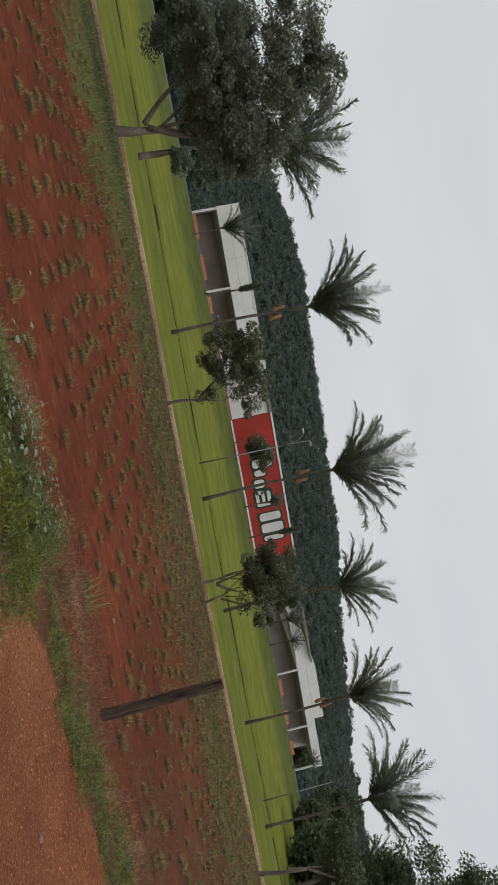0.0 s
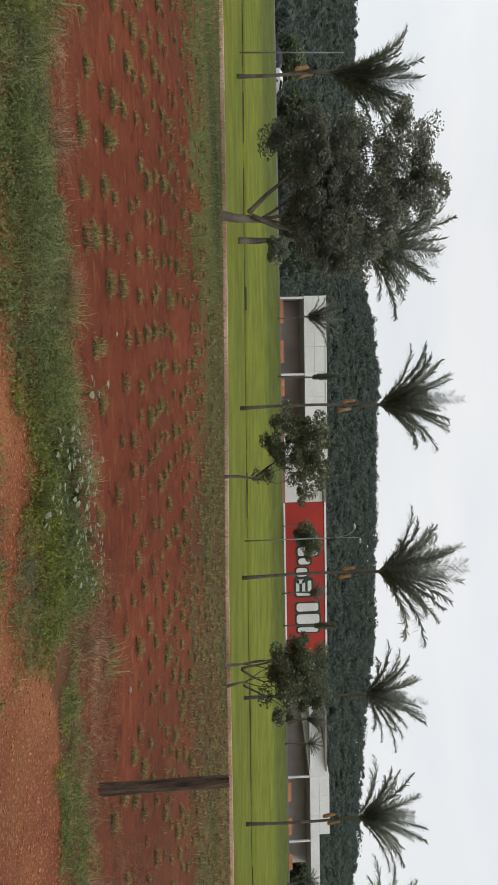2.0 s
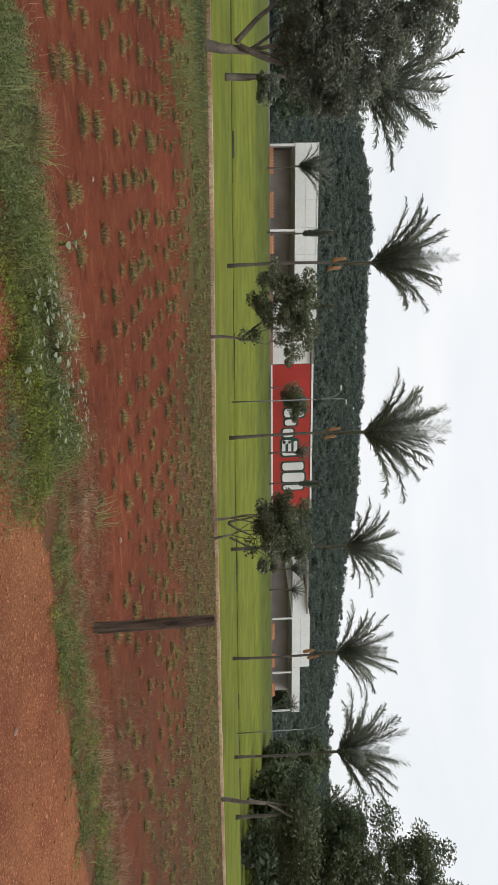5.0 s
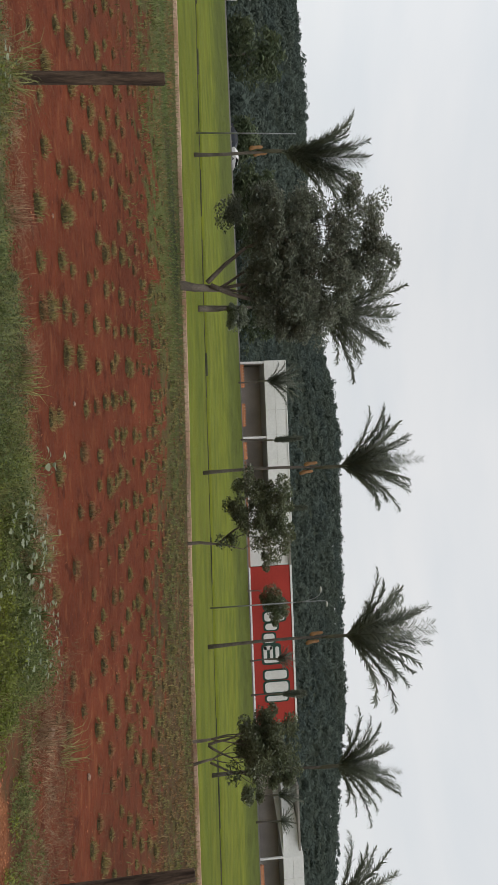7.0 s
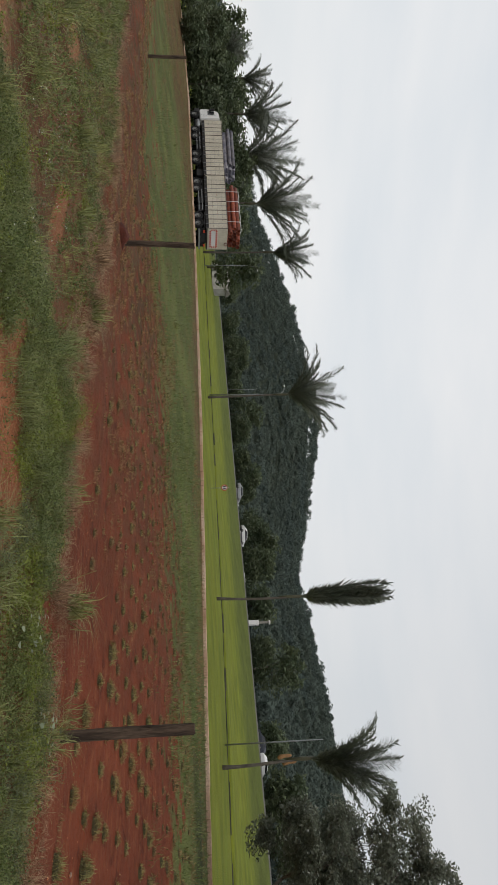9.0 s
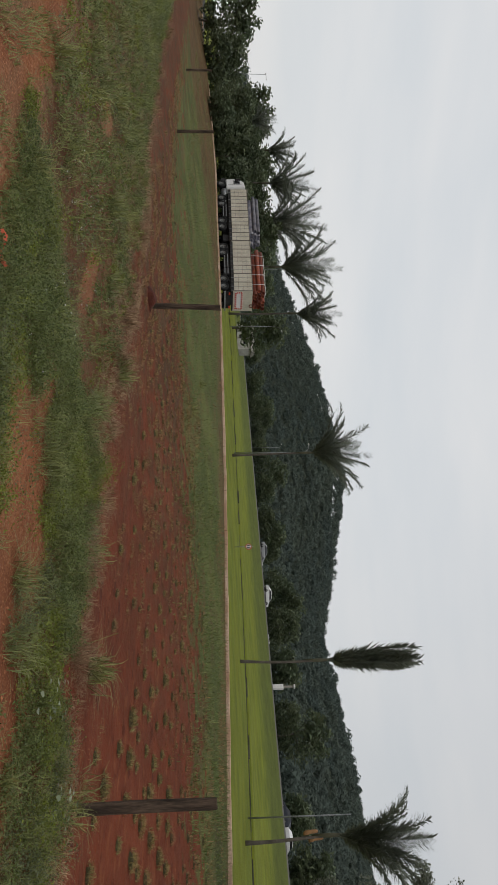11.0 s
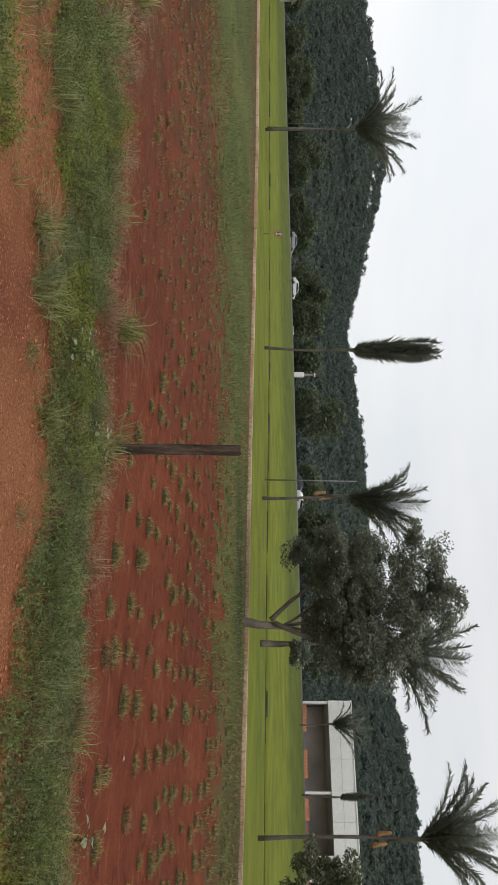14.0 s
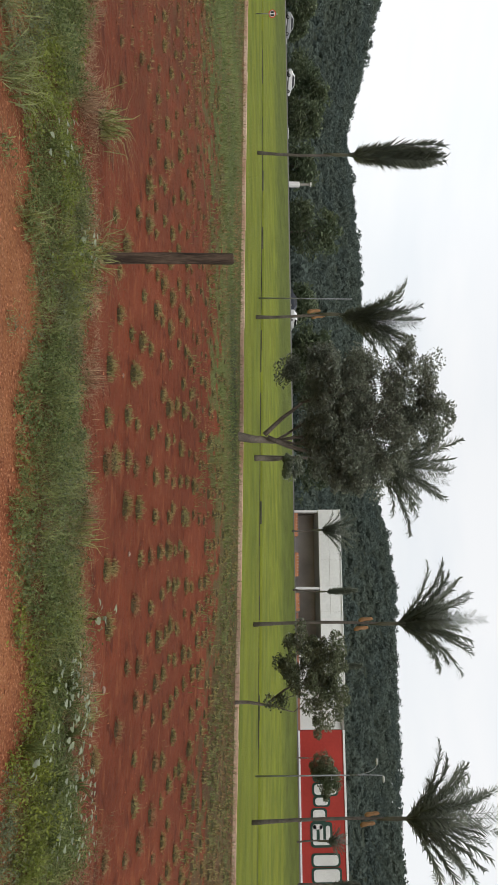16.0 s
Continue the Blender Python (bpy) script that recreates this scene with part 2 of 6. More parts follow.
# ---- the ground: one sheet; v runs across from the track over the field, the road and the lawns to the hill ----
PV = (-400, -40, -6, 0, 4.6, 5.4, 6.9, 8.0, 12.0, 17.0, 22.6, 23.55, 23.62, 31.6, 31.75, 38.0, 46.6, 46.75, 54.5, 54.7, 70, 85, 100, 104, 112, 135)
PZ = (-30, -1.2, 0.0, 0.0, 0.03, 0.16, 0.22, 0.22, 0.62, 1.25, 1.86, 1.90, 1.98, 2.02, 2.2, 2.85, 3.76, 3.66, 3.8, 4.3, 6.0, 8.4, 11.45, 12.05, 12.4, 13.0)


def bend(x):
    """How far the near road swings towards the camera on its way to the left."""
    return float(np.interp(x, (-130, -115, -95, -76, -64, -58), (16.0, 13.0, 9.0, 3.9, 0.6, 0.0)))


def bend2(x):
    return float(np.interp(x, (-130, -80, -60), (10.0, 2.0, 0.0)))


def lie(x, v):
    """The y of the line v at x."""
    return v - float(np.interp(v, (7.5, 21, 32, 46, 55, 90), (0.0, bend(x), bend(x), bend2(x), bend2(x), 0.0)))


def height(x, v):
    z = float(np.interp(v, PV, PZ))
    near = float(np.interp(x, (-105, -90, -74, -59, -46, -28, -14, -9, -4, 0, 4, 8, 24, 60), (-1.1, -0.2, 0.36, 0.48, 0.48, 0.4, 0.21, 0.15, 0.10, 0.04, -0.05, -0.14, -0.30, -0.5)))
    far = float(np.interp(x, (-90, -57, -30, -13, 0, 8, 21, 35, 70), (0.6, 0.6, 0.42, 0.16, 0.0, -0.1, -0.24, -0.36, -0.6)))
    z += float(np.interp(v, (8, 23.5, 32, 46.6, 56, 75), (0.0, near, near, far, far, 0.0)))
    if 5 < v < 23.5:
        z += 0.05 * (0.25 if x < -26 else 1.0) * noise.noise((x * 0.4, v * 0.5, 0)) + (0.0 if x < -26 else 0.02) * noise.noise((x * 1.7, v * 1.9, 3))
    elif v <= 5:
        z += 0.03 * noise.noise((x * 0.5, v * 0.5, 7)) + 0.012 * noise.noise((x * 2.3, v * 2.3, 9))
    return z


def weeds_from(x):
    """Near edge of the weedy verge."""
    return float(np.interp(x, (-60, -14, -9.4, -7.6, -6.1, -5.5, -4.9, -4.3, -3.9, -3.75, -3.6, -3.3, -2.5, -1.8, -0.8, 0, 0.5, 1.4, 2.1, 2.45, 3, 3.8, 4.6, 5.6, 12, 30),
                           (-3.0, -0.3, 0.5, 0.85, 1.2, 1.45, 1.4, 1.8, 2.5, 2.9, 4.7, 4.75, 4.85, 4.93, 4.95, 5.05, 5.1, 5.05, 4.95, 5.15, 5.35, 5.3, 5.25, 5.3, 5.3, 5.0)))


def weeds_to(x):
    """Far edge of the weedy verge, where the field begins."""
    return float(np.interp(x, (-60, -27, -20, -16.5, -13, -9.8, -8, -6.5, -5.2, -4, -3.3, -2.4, -1.6, -0.8, 0, 0.8, 1.8, 2.5, 3.0, 3.5, 4.4, 5.3, 6.8, 14, 30),
                           (1.5, 2.8, 3.7, 4.7, 5.1, 5.0, 5.15, 5.35, 5.5, 5.6, 5.95, 6.0, 6.15, 6.25, 6.25, 6.35, 6.6, 6.6, 6.1, 6.35, 6.5, 6.1, 6.3, 6.4, 6.4)))


def grass_from(x):
    """Near edge of the grassy strip before the kerb."""
    return float(np.interp(x, (-80, -34, -25.5, -22.6, -18.8, -15.3, -12.3, -9.5, -7, -4.5, -0.3, 2, 5, 10, 15, 40), (5.0, 5.8, 7.2, 9.9, 12.2, 14.0, 15.4, 16.4, 16.8, 17.0, 17.6, 17.2, 15.0, 14.2, 14.2, 13.0)))


# bare red patches in the weeds
BARE = ((-5.75, 3.38, 0.55, 0.22), (-4.75, 3.4, 0.7, 0.62), (-4.25, 4.1, 0.5, 0.5), (-4.0, 3.6, 0.45, 0.6), (-11.7, 2.26, 0.5, 0.25), (-8.6, 3.55, 0.75, 0.2), (-10.2, 4.1, 0.5, 0.14))
# weeds that stand apart on the track
OUTER = ((1.3, 4.62, 0.62, 0.13), (1.75, 4.4, 0.35, 0.12), (2.25, 4.79, 0.2, 0.1), (2.16, 4.24, 0.25, 0.1), (-3.75, 4.25, 0.4, 0.16), (-2.75, 4.62, 0.25, 0.08), (-3.0, 4.35, 0.16, 0.1), (-1.77, 4.7, 0.16, 0.1))


def zone(x, v):
    """v bent so that the edges of verge and grassy strip fall on fixed values."""
    w, bare = weeds_from(x), 0.0
    for a, b, c, d in BARE:
        bare = max(bare, min(1.0, 1.6 - math.hypot((x - a) / c, (v - b) / d)))
    if v < w:
        return 4.8 - (w - v)
    if bare > 0:
        return 5.4 - 1.2 * bare
    return float(np.interp(v, (w, max(w + 0.2, weeds_to(x)), grass_from(x), 23.5, 3000), (4.8, 7.2, 17.2, 23.5, 3000 - 0.0)))


def ridge(az):
    """Elevation in degrees of the bare hill as seen from the track."""
    return float(np.interp(az, (-100, -84, -78, -71, -66, -61, -56, -52, -49, -44, -40, -36, -32, -26, -16, -8, -3, 1, 10, 20, 24, 30, 38, 41, 50, 70, 110),
                           (2.2, 2.3, 2.6, 4.0, 5.7, 7.8, 9.5, 10.5, 10.9, 10.1, 9.4, 8.6, 9.4, 10.4, 11.0, 11.8, 12.9, 13.4, 13.0, 12.3, 11.9, 10.6, 9.0, 8.2, 7.4, 6.5, 5.0)))


def hill_span(az):
    """Where the hill starts and where its crest lies, by direction."""
    r0 = 140 / math.cos(radians(min(80.0, abs(az))))
    return r0, r0 + 185


def far_height(x, y):
    """The wooded hill behind the lawns."""
    r, az = math.hypot(x, y), math.degrees(math.atan2(x, y))
    r0, r1 = hill_span(az)
    top = 1.6 + r1 * math.tan(radians(ridge(az)))
    f = max(0.0, (r - r0) / (r1 - r0))
    if f > 1:
        return max(-6.0, top - (r - r1) * 0.12)
    return 13.0 + (top - 13.0) * (f * 0.75 + 0.25 * f * f * (3 - 2 * f)) if top > 13 else 13.0 + (top - 13.0) * f


xs = sorted(set([round(v, 2) for v in np.concatenate([np.arange(-30, 26.1, 0.5), np.arange(-9, 7, 0.25), np.arange(-100, -30, 2.0), np.arange(26, 80, 2.0), np.arange(-260, -100, 10.0), np.arange(80, 261, 10.0), np.array([-2500, -1200, -600, -400, -320, 320, 400, 600, 1200, 2500])])]))
vs = sorted(set([round(v, 2) for v in np.concatenate([np.array([-2500, -900, -400, -150, -60, -25, -12]), np.arange(-6, 8, 0.4), np.arange(0, 7.8, 0.2), np.arange(8, 23.5, 0.6), np.array([23.55, 23.62, 24.5, 28, 31.6, 31.75]), np.arange(33, 46.5, 2.2), np.array([46.6, 46.75, 50, 54.5, 54.7]), np.arange(58, 100, 4), np.array([100, 104, 108, 112, 118, 126, 135])])]))
gv, gf, uvs = [], [], []
for v in vs:
    for x in xs:
        gv.append((x, lie(x, v), height(x, v)))
        uvs.append((x, zone(x, v)))
# beyond the lawns the sheet climbs the hill and runs on to the horizon
deep = [142, 150, 160, 172, 185, 200, 215, 235, 255, 280, 305, 325, 345, 380, 450, 700, 1400, 2600]
for v in deep:
    for x in xs:
        z = far_height(x, v)
        gv.append((x, v, z))
        uvs.append((x, v))
nx = len(xs)
for j in range(len(vs) + len(deep) - 1):
    for i in range(nx - 1):
        a = j * nx + i
        gf.append((a, a + 1, a + 1 + nx, a + nx))
gme = raw(gv, gf, "ground", True)
uvl = gme.uv_layers.new(name="UVMap")
lay = np.zeros(len(gme.loops) * 2)
idx = np.zeros(len(gme.loops), dtype=int)
gme.loops.foreach_get("vertex_index", idx)
uvl.data.foreach_set("uv", np.array(uvs)[idx].ravel())


def ground_material():
    """Track, verge, red field, grassy strip, asphalt, lawns and forest floor, told apart by v with ragged edges."""
    m = bpy.data.materials.new("earth_and_grass")
    m.use_nodes = True
    n, l = m.node_tree.nodes, m.node_tree.links
    b = n["Principled BSDF"]
    b.inputs["Roughness"].default_value = 0.95
    b.inputs["Specular IOR Level"].default_value = 0.15
    uv = n.new("ShaderNodeUVMap")
    geo = n.new("ShaderNodeNewGeometry")
    sep = n.new("ShaderNodeSeparateXYZ")
    l.new(uv.outputs[0], sep.inputs[0])

    def tex(scale, detail=4.0, stretch=None):
        t = n.new("ShaderNodeTexNoise")
        t.inputs["Scale"].default_value, t.inputs["Detail"].default_value = scale, detail
        if stretch:
            mp = n.new("ShaderNodeMapping")
            mp.inputs["Scale"].default_value = stretch
            l.new(geo.outputs["Position"], mp.inputs[0])
            l.new(mp.outputs[0], t.inputs[0])
        else:
            l.new(geo.outputs["Position"], t.inputs[0])
        return t.outputs[0]

    def span(src, a, b2, lo=0.0, hi=1.0):
        r = n.new("ShaderNodeMapRange")
        r.inputs[1].default_value, r.inputs[2].default_value, r.inputs[3].default_value, r.inputs[4].default_value = a, b2, lo, hi
        l.new(src, r.inputs[0])
        return r.outputs[0]

    def maths(op, a, b2):
        r = n.new("ShaderNodeMath")
        r.operation = op
        for i, s in enumerate((a, b2)):
            if isinstance(s, (int, float)):
                r.inputs[i].default_value = s
            else:
                l.new(s, r.inputs[i])
        return r.outputs[0]

    def blend(fac, a, b2):
        r = n.new("ShaderNodeMixRGB")
        l.new(fac, r.inputs[0]) if not isinstance(fac, float) else None
        for i, s in ((1, a), (2, b2)):
            if isinstance(s, tuple):
                r.inputs[i].default_value = (*s, 1)
            else:
                l.new(s, r.inputs[i])
        return r.outputs[0]

    wob = maths("MULTIPLY", maths("SUBTRACT", tex(0.9, 5.0), 0.5), 1.5)
    v = sep.outputs["Y"]
    vw = maths("ADD", v, wob)
    patch, mid, fine, grit = tex(0.35), tex(2.2), tex(11.0, 5.0), tex(55.0, 2.0)
    long_noise = tex(0.5, 4.0, (0.22, 1.0, 1.0))
    soil = blend(span(mid, 0.35, 0.65), (0.168, 0.0415, 0.0182), (0.132, 0.032, 0.0142))
    soil = blend(span(fine, 0.52, 0.72), soil, (0.138, 0.041, 0.018))
    soil = blend(span(tex(4.5, 6.0, (0.6, 1.3, 1.0)), 0.56, 0.7), soil, (0.205, 0.066, 0.028))
    soil = blend(span(tex(3.1, 5.0), 0.42, 0.3), soil, (0.092, 0.022, 0.010))
    brown = blend(span(fine, 0.42, 0.62), (0.098, 0.042, 0.021), (0.088, 0.066, 0.030))
    soil = blend(maths("MAXIMUM", maths("MULTIPLY", span(sep.outputs["X"], -5.0, -16.0), span(mid, 0.35, 0.6)), maths("MULTIPLY", span(sep.outputs["X"], 4.0, 14.0), span(mid, 0.3, 0.6))), soil, brown)
    track = blend(span(mid, 0.35, 0.65), (0.25, 0.088, 0.039), (0.18, 0.056, 0.026))
    track = blend(span(tex(0.6, 5.0), 0.42, 0.62), track, (0.28, 0.115, 0.050))
    tan = blend(span(fine, 0.4, 0.65), (0.145, 0.085, 0.045), (0.20, 0.115, 0.062))
    track = blend(maths("MULTIPLY", span(sep.outputs["X"], -4.5, -7.0), span(tex(1.3, 5.0, (0.25, 1.0, 1.0)), 0.4, 0.58)), track, tan)
    track = blend(span(grit, 0.55, 0.68), track, (0.40, 0.18, 0.095))
    track = blend(span(grit, 0.42, 0.3), track, (0.15, 0.045, 0.024))
    verge = blend(span(fine, 0.4, 0.6), (0.115, 0.066, 0.032), (0.15, 0.058, 0.03))
    green = blend(span(fine, 0.4, 0.6), (0.06, 0.082, 0.028), (0.085, 0.09, 0.03))
    verge = blend(span(sep.outputs["X"], -16.0, -30.0), verge, green)
    strip = blend(span(mid, 0.38, 0.62), (0.076, 0.104, 0.028), (0.095, 0.098, 0.032))
    strip = blend(span(fine, 0.45, 0.7), strip, (0.06, 0.082, 0.024))
    strip = blend(span(patch, 0.5, 0.62), strip, (0.105, 0.115, 0.035))
    strip = blend(span(tex(1.1, 6.0, (0.5, 1.0, 1.0)), 0.5, 0.66), strip, (0.105, 0.078, 0.033))
    strip = blend(span(tex(6.0, 4.0), 0.5, 0.7), strip, (0.115, 0.135, 0.042))
    earthy = blend(span(fine, 0.42, 0.6), (0.100, 0.042, 0.021), (0.085, 0.062, 0.027))
    strip = blend(maths("MULTIPLY", span(sep.outputs["X"], -5.0, 4.0), span(mid, 0.3, 0.55)), strip, earthy)
    lawn = blend(span(long_noise, 0.35, 0.65), (0.172, 0.190, 0.020), (0.125, 0.160, 0.019))
    lawn = blend(span(fine, 0.4, 0.75), lawn, (0.150, 0.165, 0.022))
    rough = blend(span(fine, 0.4, 0.65), (0.105, 0.125, 0.022), (0.075, 0.095, 0.022))
    asphalt = blend(span(fine, 0.4, 0.6), (0.05, 0.05, 0.05), (0.07, 0.066, 0.06))
    forest = blend(span(mid, 0.4, 0.6), (0.045, 0.06, 0.042), (0.06, 0.07, 0.05))
    col = blend(span(vw, 5.05, 5.25), track, verge)
    col = blend(span(vw, 7.0, 7.5), col, soil)
    ragged = maths("ADD", maths("ADD", v, maths("MULTIPLY", wob, 5.0)), maths("MULTIPLY", maths("SUBTRACT", mid, 0.5), 9.0))
    col = blend(span(ragged, 16.4, 17.6), col, strip)
    edge = maths("ADD", vw, span(sep.outputs["X"], -46.0, -66.0, 0.0, 6.0))
    col = blend(maths("MULTIPLY", span(edge, 22.2, 23.0), span(fine, 0.3, 0.6)), col, (0.115, 0.052, 0.03))
    # a ragged darker band in the grass along the kerb, by the large tree
    dark_band = maths("MULTIPLY", maths("MULTIPLY", span(vw, 19.8, 20.5), span(vw, 22.3, 21.6)), maths("MULTIPLY", span(sep.outputs["X"], -9.5, -7.5), span(sep.outputs["X"], -2.0, -4.0)))
    col = blend(maths("MULTIPLY", dark_band, span(mid, 0.25, 0.55, 0.3, 0.85)), col, (0.028, 0.034, 0.015))
    col = blend(span(v, 23.56, 23.6), col, asphalt)
    col = blend(span(v, 31.62, 31.66), col, lawn)
    col = blend(span(v, 46.62, 46.66), col, asphalt)
    col = blend(span(v, 54.55, 54.6), col, lawn)
    col = blend(span(maths("ADD", v, maths("MULTIPLY", wob, 4.0)), 80.0, 88.0), col, rough)
    col = blend(span(v, 100.0, 100.4), col, (0.13, 0.125, 0.115))
    col = blend(span(v, 107.0, 107.4), col, forest)
    tone = n.new("ShaderNodeHueSaturation")
    l.new(col, tone.inputs["Color"])
    l.new(span(patch, 0.3, 0.7, 0.8, 1.2), tone.inputs["Value"])
    l.new(tone.outputs[0], b.inputs["Base Color"])
    bp = n.new("ShaderNodeBump")
    bp.inputs["Strength"].default_value, bp.inputs["Distance"].default_value = 1.0, 0.08
    l.new(maths("ADD", maths("ADD", fine, maths("MULTIPLY", mid, 1.2)), maths("MULTIPLY", grit, 0.28)), bp.inputs["Height"])
    l.new(bp.outputs[0], b.inputs["Normal"])
    return m


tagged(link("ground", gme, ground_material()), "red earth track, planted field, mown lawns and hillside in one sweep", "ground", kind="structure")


def kerb_run(name, v0, width, z_extra, x0, x1, step, m, label, drop=0.25, uneven=0.01):
    """A kerb of single stones laid end to end, each its own piece."""
    root = empty(name, 0, 0, 0, 0, label, "kerb", kind="structure")
    rng = np.random.default_rng(int(v0))
    x = x0
    shapes = []
    for k in range(4):
        bm = bmesh.new()
        box(bm, 0, 1, 0, width, -drop, 0.0, bevel=0.02)
        me = bpy.data.meshes.new("kerb_stone")
        bm.to_mesh(me)
        bm.free()
        me.materials.append(m)
        shapes.append(me)
    while x < x1:
        ln = step * rng.uniform(0.93, 1.07)
        y0, y1 = lie(x, v0), lie(x + ln, v0)
        z = height(x, v0 + 0.1) + z_extra
        ob = new("kerb_stone", shapes[rng.integers(4)])
        ob.parent = root
        ob.matrix_basis = Matrix.LocRotScale((x, y0 + rng.normal(0, 0.012), z + rng.normal(0, uneven)), Euler((rng.normal(0, 0.008), -math.atan2(height(x + ln, v0 + 0.1) - height(x, v0 + 0.1), ln), math.atan2(y1 - y0, ln))), (math.hypot(ln, y1 - y0) - 0.008, 1, 1))
        x += ln
    return root


# ---- fence posts ----
def fence_post(x, y, h, lean_x, lean_y, w, seed):
    rng = random.Random(seed)
    bm = bmesh.new()
    rings, n = [], 9
    for i in range(n):
        t = i / (n - 1)
        z = -0.3 + (h + 0.3) * t
        r = w * 0.5 * (1.06 - 0.1 * t)
        ring = []
        for k in range(8):
            a = math.pi / 8 + k * math.pi / 4
            q = r * (1.12 if k % 2 else 1.05) * (1 + rng.uniform(-0.05, 0.05))
            ring.append(bm.verts.new((math.cos(a) * q + 0.008 * math.sin(3 * t + seed), math.sin(a) * q, z + (rng.uniform(-0.012, 0.012) if i == n - 1 else 0))))
        rings.append(ring)
    for a, b in zip(rings, rings[1:]):
        for k in range(8):
            bm.faces.new((a[k], a[(k + 1) % 8], b[(k + 1) % 8], b[k]))
    bm.faces.new(rings[-1])
    bm.faces.new(rings[0][::-1])
    ob = part("fence_post", bm, M_WOOD)
    ob.matrix_world = pose(x, y, height(x, y), lean_x, lean_y, rng.uniform(-15, 15))
    return tagged(ob, "weathered dark wooden fence post standing in the grassy verge", "fence post", "fence posts along the field")


fence_post(4.66, 6.9, 1.40, 0.0, -0.5, 0.125, 1)
fence_post(-3.40, 6.9, 1.40, 0.0, 0.2, 0.115, 2)
fence_post(-14.76, 6.9, 1.6, 0.0, 2.5, 0.12, 3)
fence_post(-31.9, 6.9, 1.62, 0.0, 0.5, 0.13, 4)
fence_post(-48.0, 6.9, 1.6, 0.0, -1.0, 0.13, 5)


# ---- palms ----
def frond_mesh(length, arch, droop, seed):
    """A pinnate leaf: arched rib with two rows of narrow drooping leaflets. Starts at the origin, rises along +z, arches to +x."""
    rng = np.random.default_rng(seed)
    pts = []
    ang, p = 0.0, np.zeros(3)
    nseg = 14
    for i in range(nseg + 1):
        pts.append(p.copy())
        t = i / nseg
        ang = arch * t ** 1.6
        p = p + np.array([math.sin(ang), 0, math.cos(ang)]) * length / nseg
    pts = np.array(pts)
    V, F = tube_arrays([tuple(q) for q in pts[::2]], [0.04 * (1 - 0.9 * i / 7) for i in range(8)], 4, False)
    nl = 64
    for i in range(nl):
        t = 0.10 + 0.90 * (i + 0.5) / nl
        k = t * nseg
        j = min(int(k), nseg - 1)
        q = pts[j] + (pts[j + 1] - pts[j]) * (k - j)
        d = pts[j + 1] - pts[j]
        d /= np.linalg.norm(d)
        over = np.cross(d, [0, 1.0, 0])
        for side in (-1, 1):
            # leaflets point forward along the rib in two or three ranks, longest in the middle
            ll = length * 0.15 * (0.45 + 0.75 * math.sin(math.pi * (0.12 + 0.8 * t))) * rng.uniform(0.75, 1.15)
            out = np.array([0, side, 0]) * 0.66 + d * 0.8 + over * rng.choice((-0.38, 0.0, 0.3)) + rng.normal(0, 0.1, 3)
            out /= np.linalg.norm(out)
            sag = np.array([0, 0, -1.0]) * droop * rng.uniform(0.5, 1.2)
            m1 = q + out * ll * 0.5 + sag * ll * 0.05
            m2 = q + out * ll + sag * ll * 0.28
            w = np.cross(out, [0.2, 0.1, 1.0])
            w /= np.linalg.norm(w) + 1e-9
            w = w * 0.033 * length / 5
            o = len(V)
            V += [tuple(q - w * 0.6), tuple(q + w * 0.6), tuple(m1 + w), tuple(m1 - w), tuple(m2)]
            F += [(o, o + 1, o + 2, o + 3), (o + 3, o + 2, o + 4)]
    me = raw(V, F, "frond")
    me.materials.append(M_FROND)
    return me


FRONDS = [frond_mesh(6.0, a, d, i) for i, (a, d) in enumerate(((0.35, 0.8), (0.5, 0.9), (0.7, 1.0), (0.95, 1.1), (0.25, 0.7), (-0.3, 0.5)))]


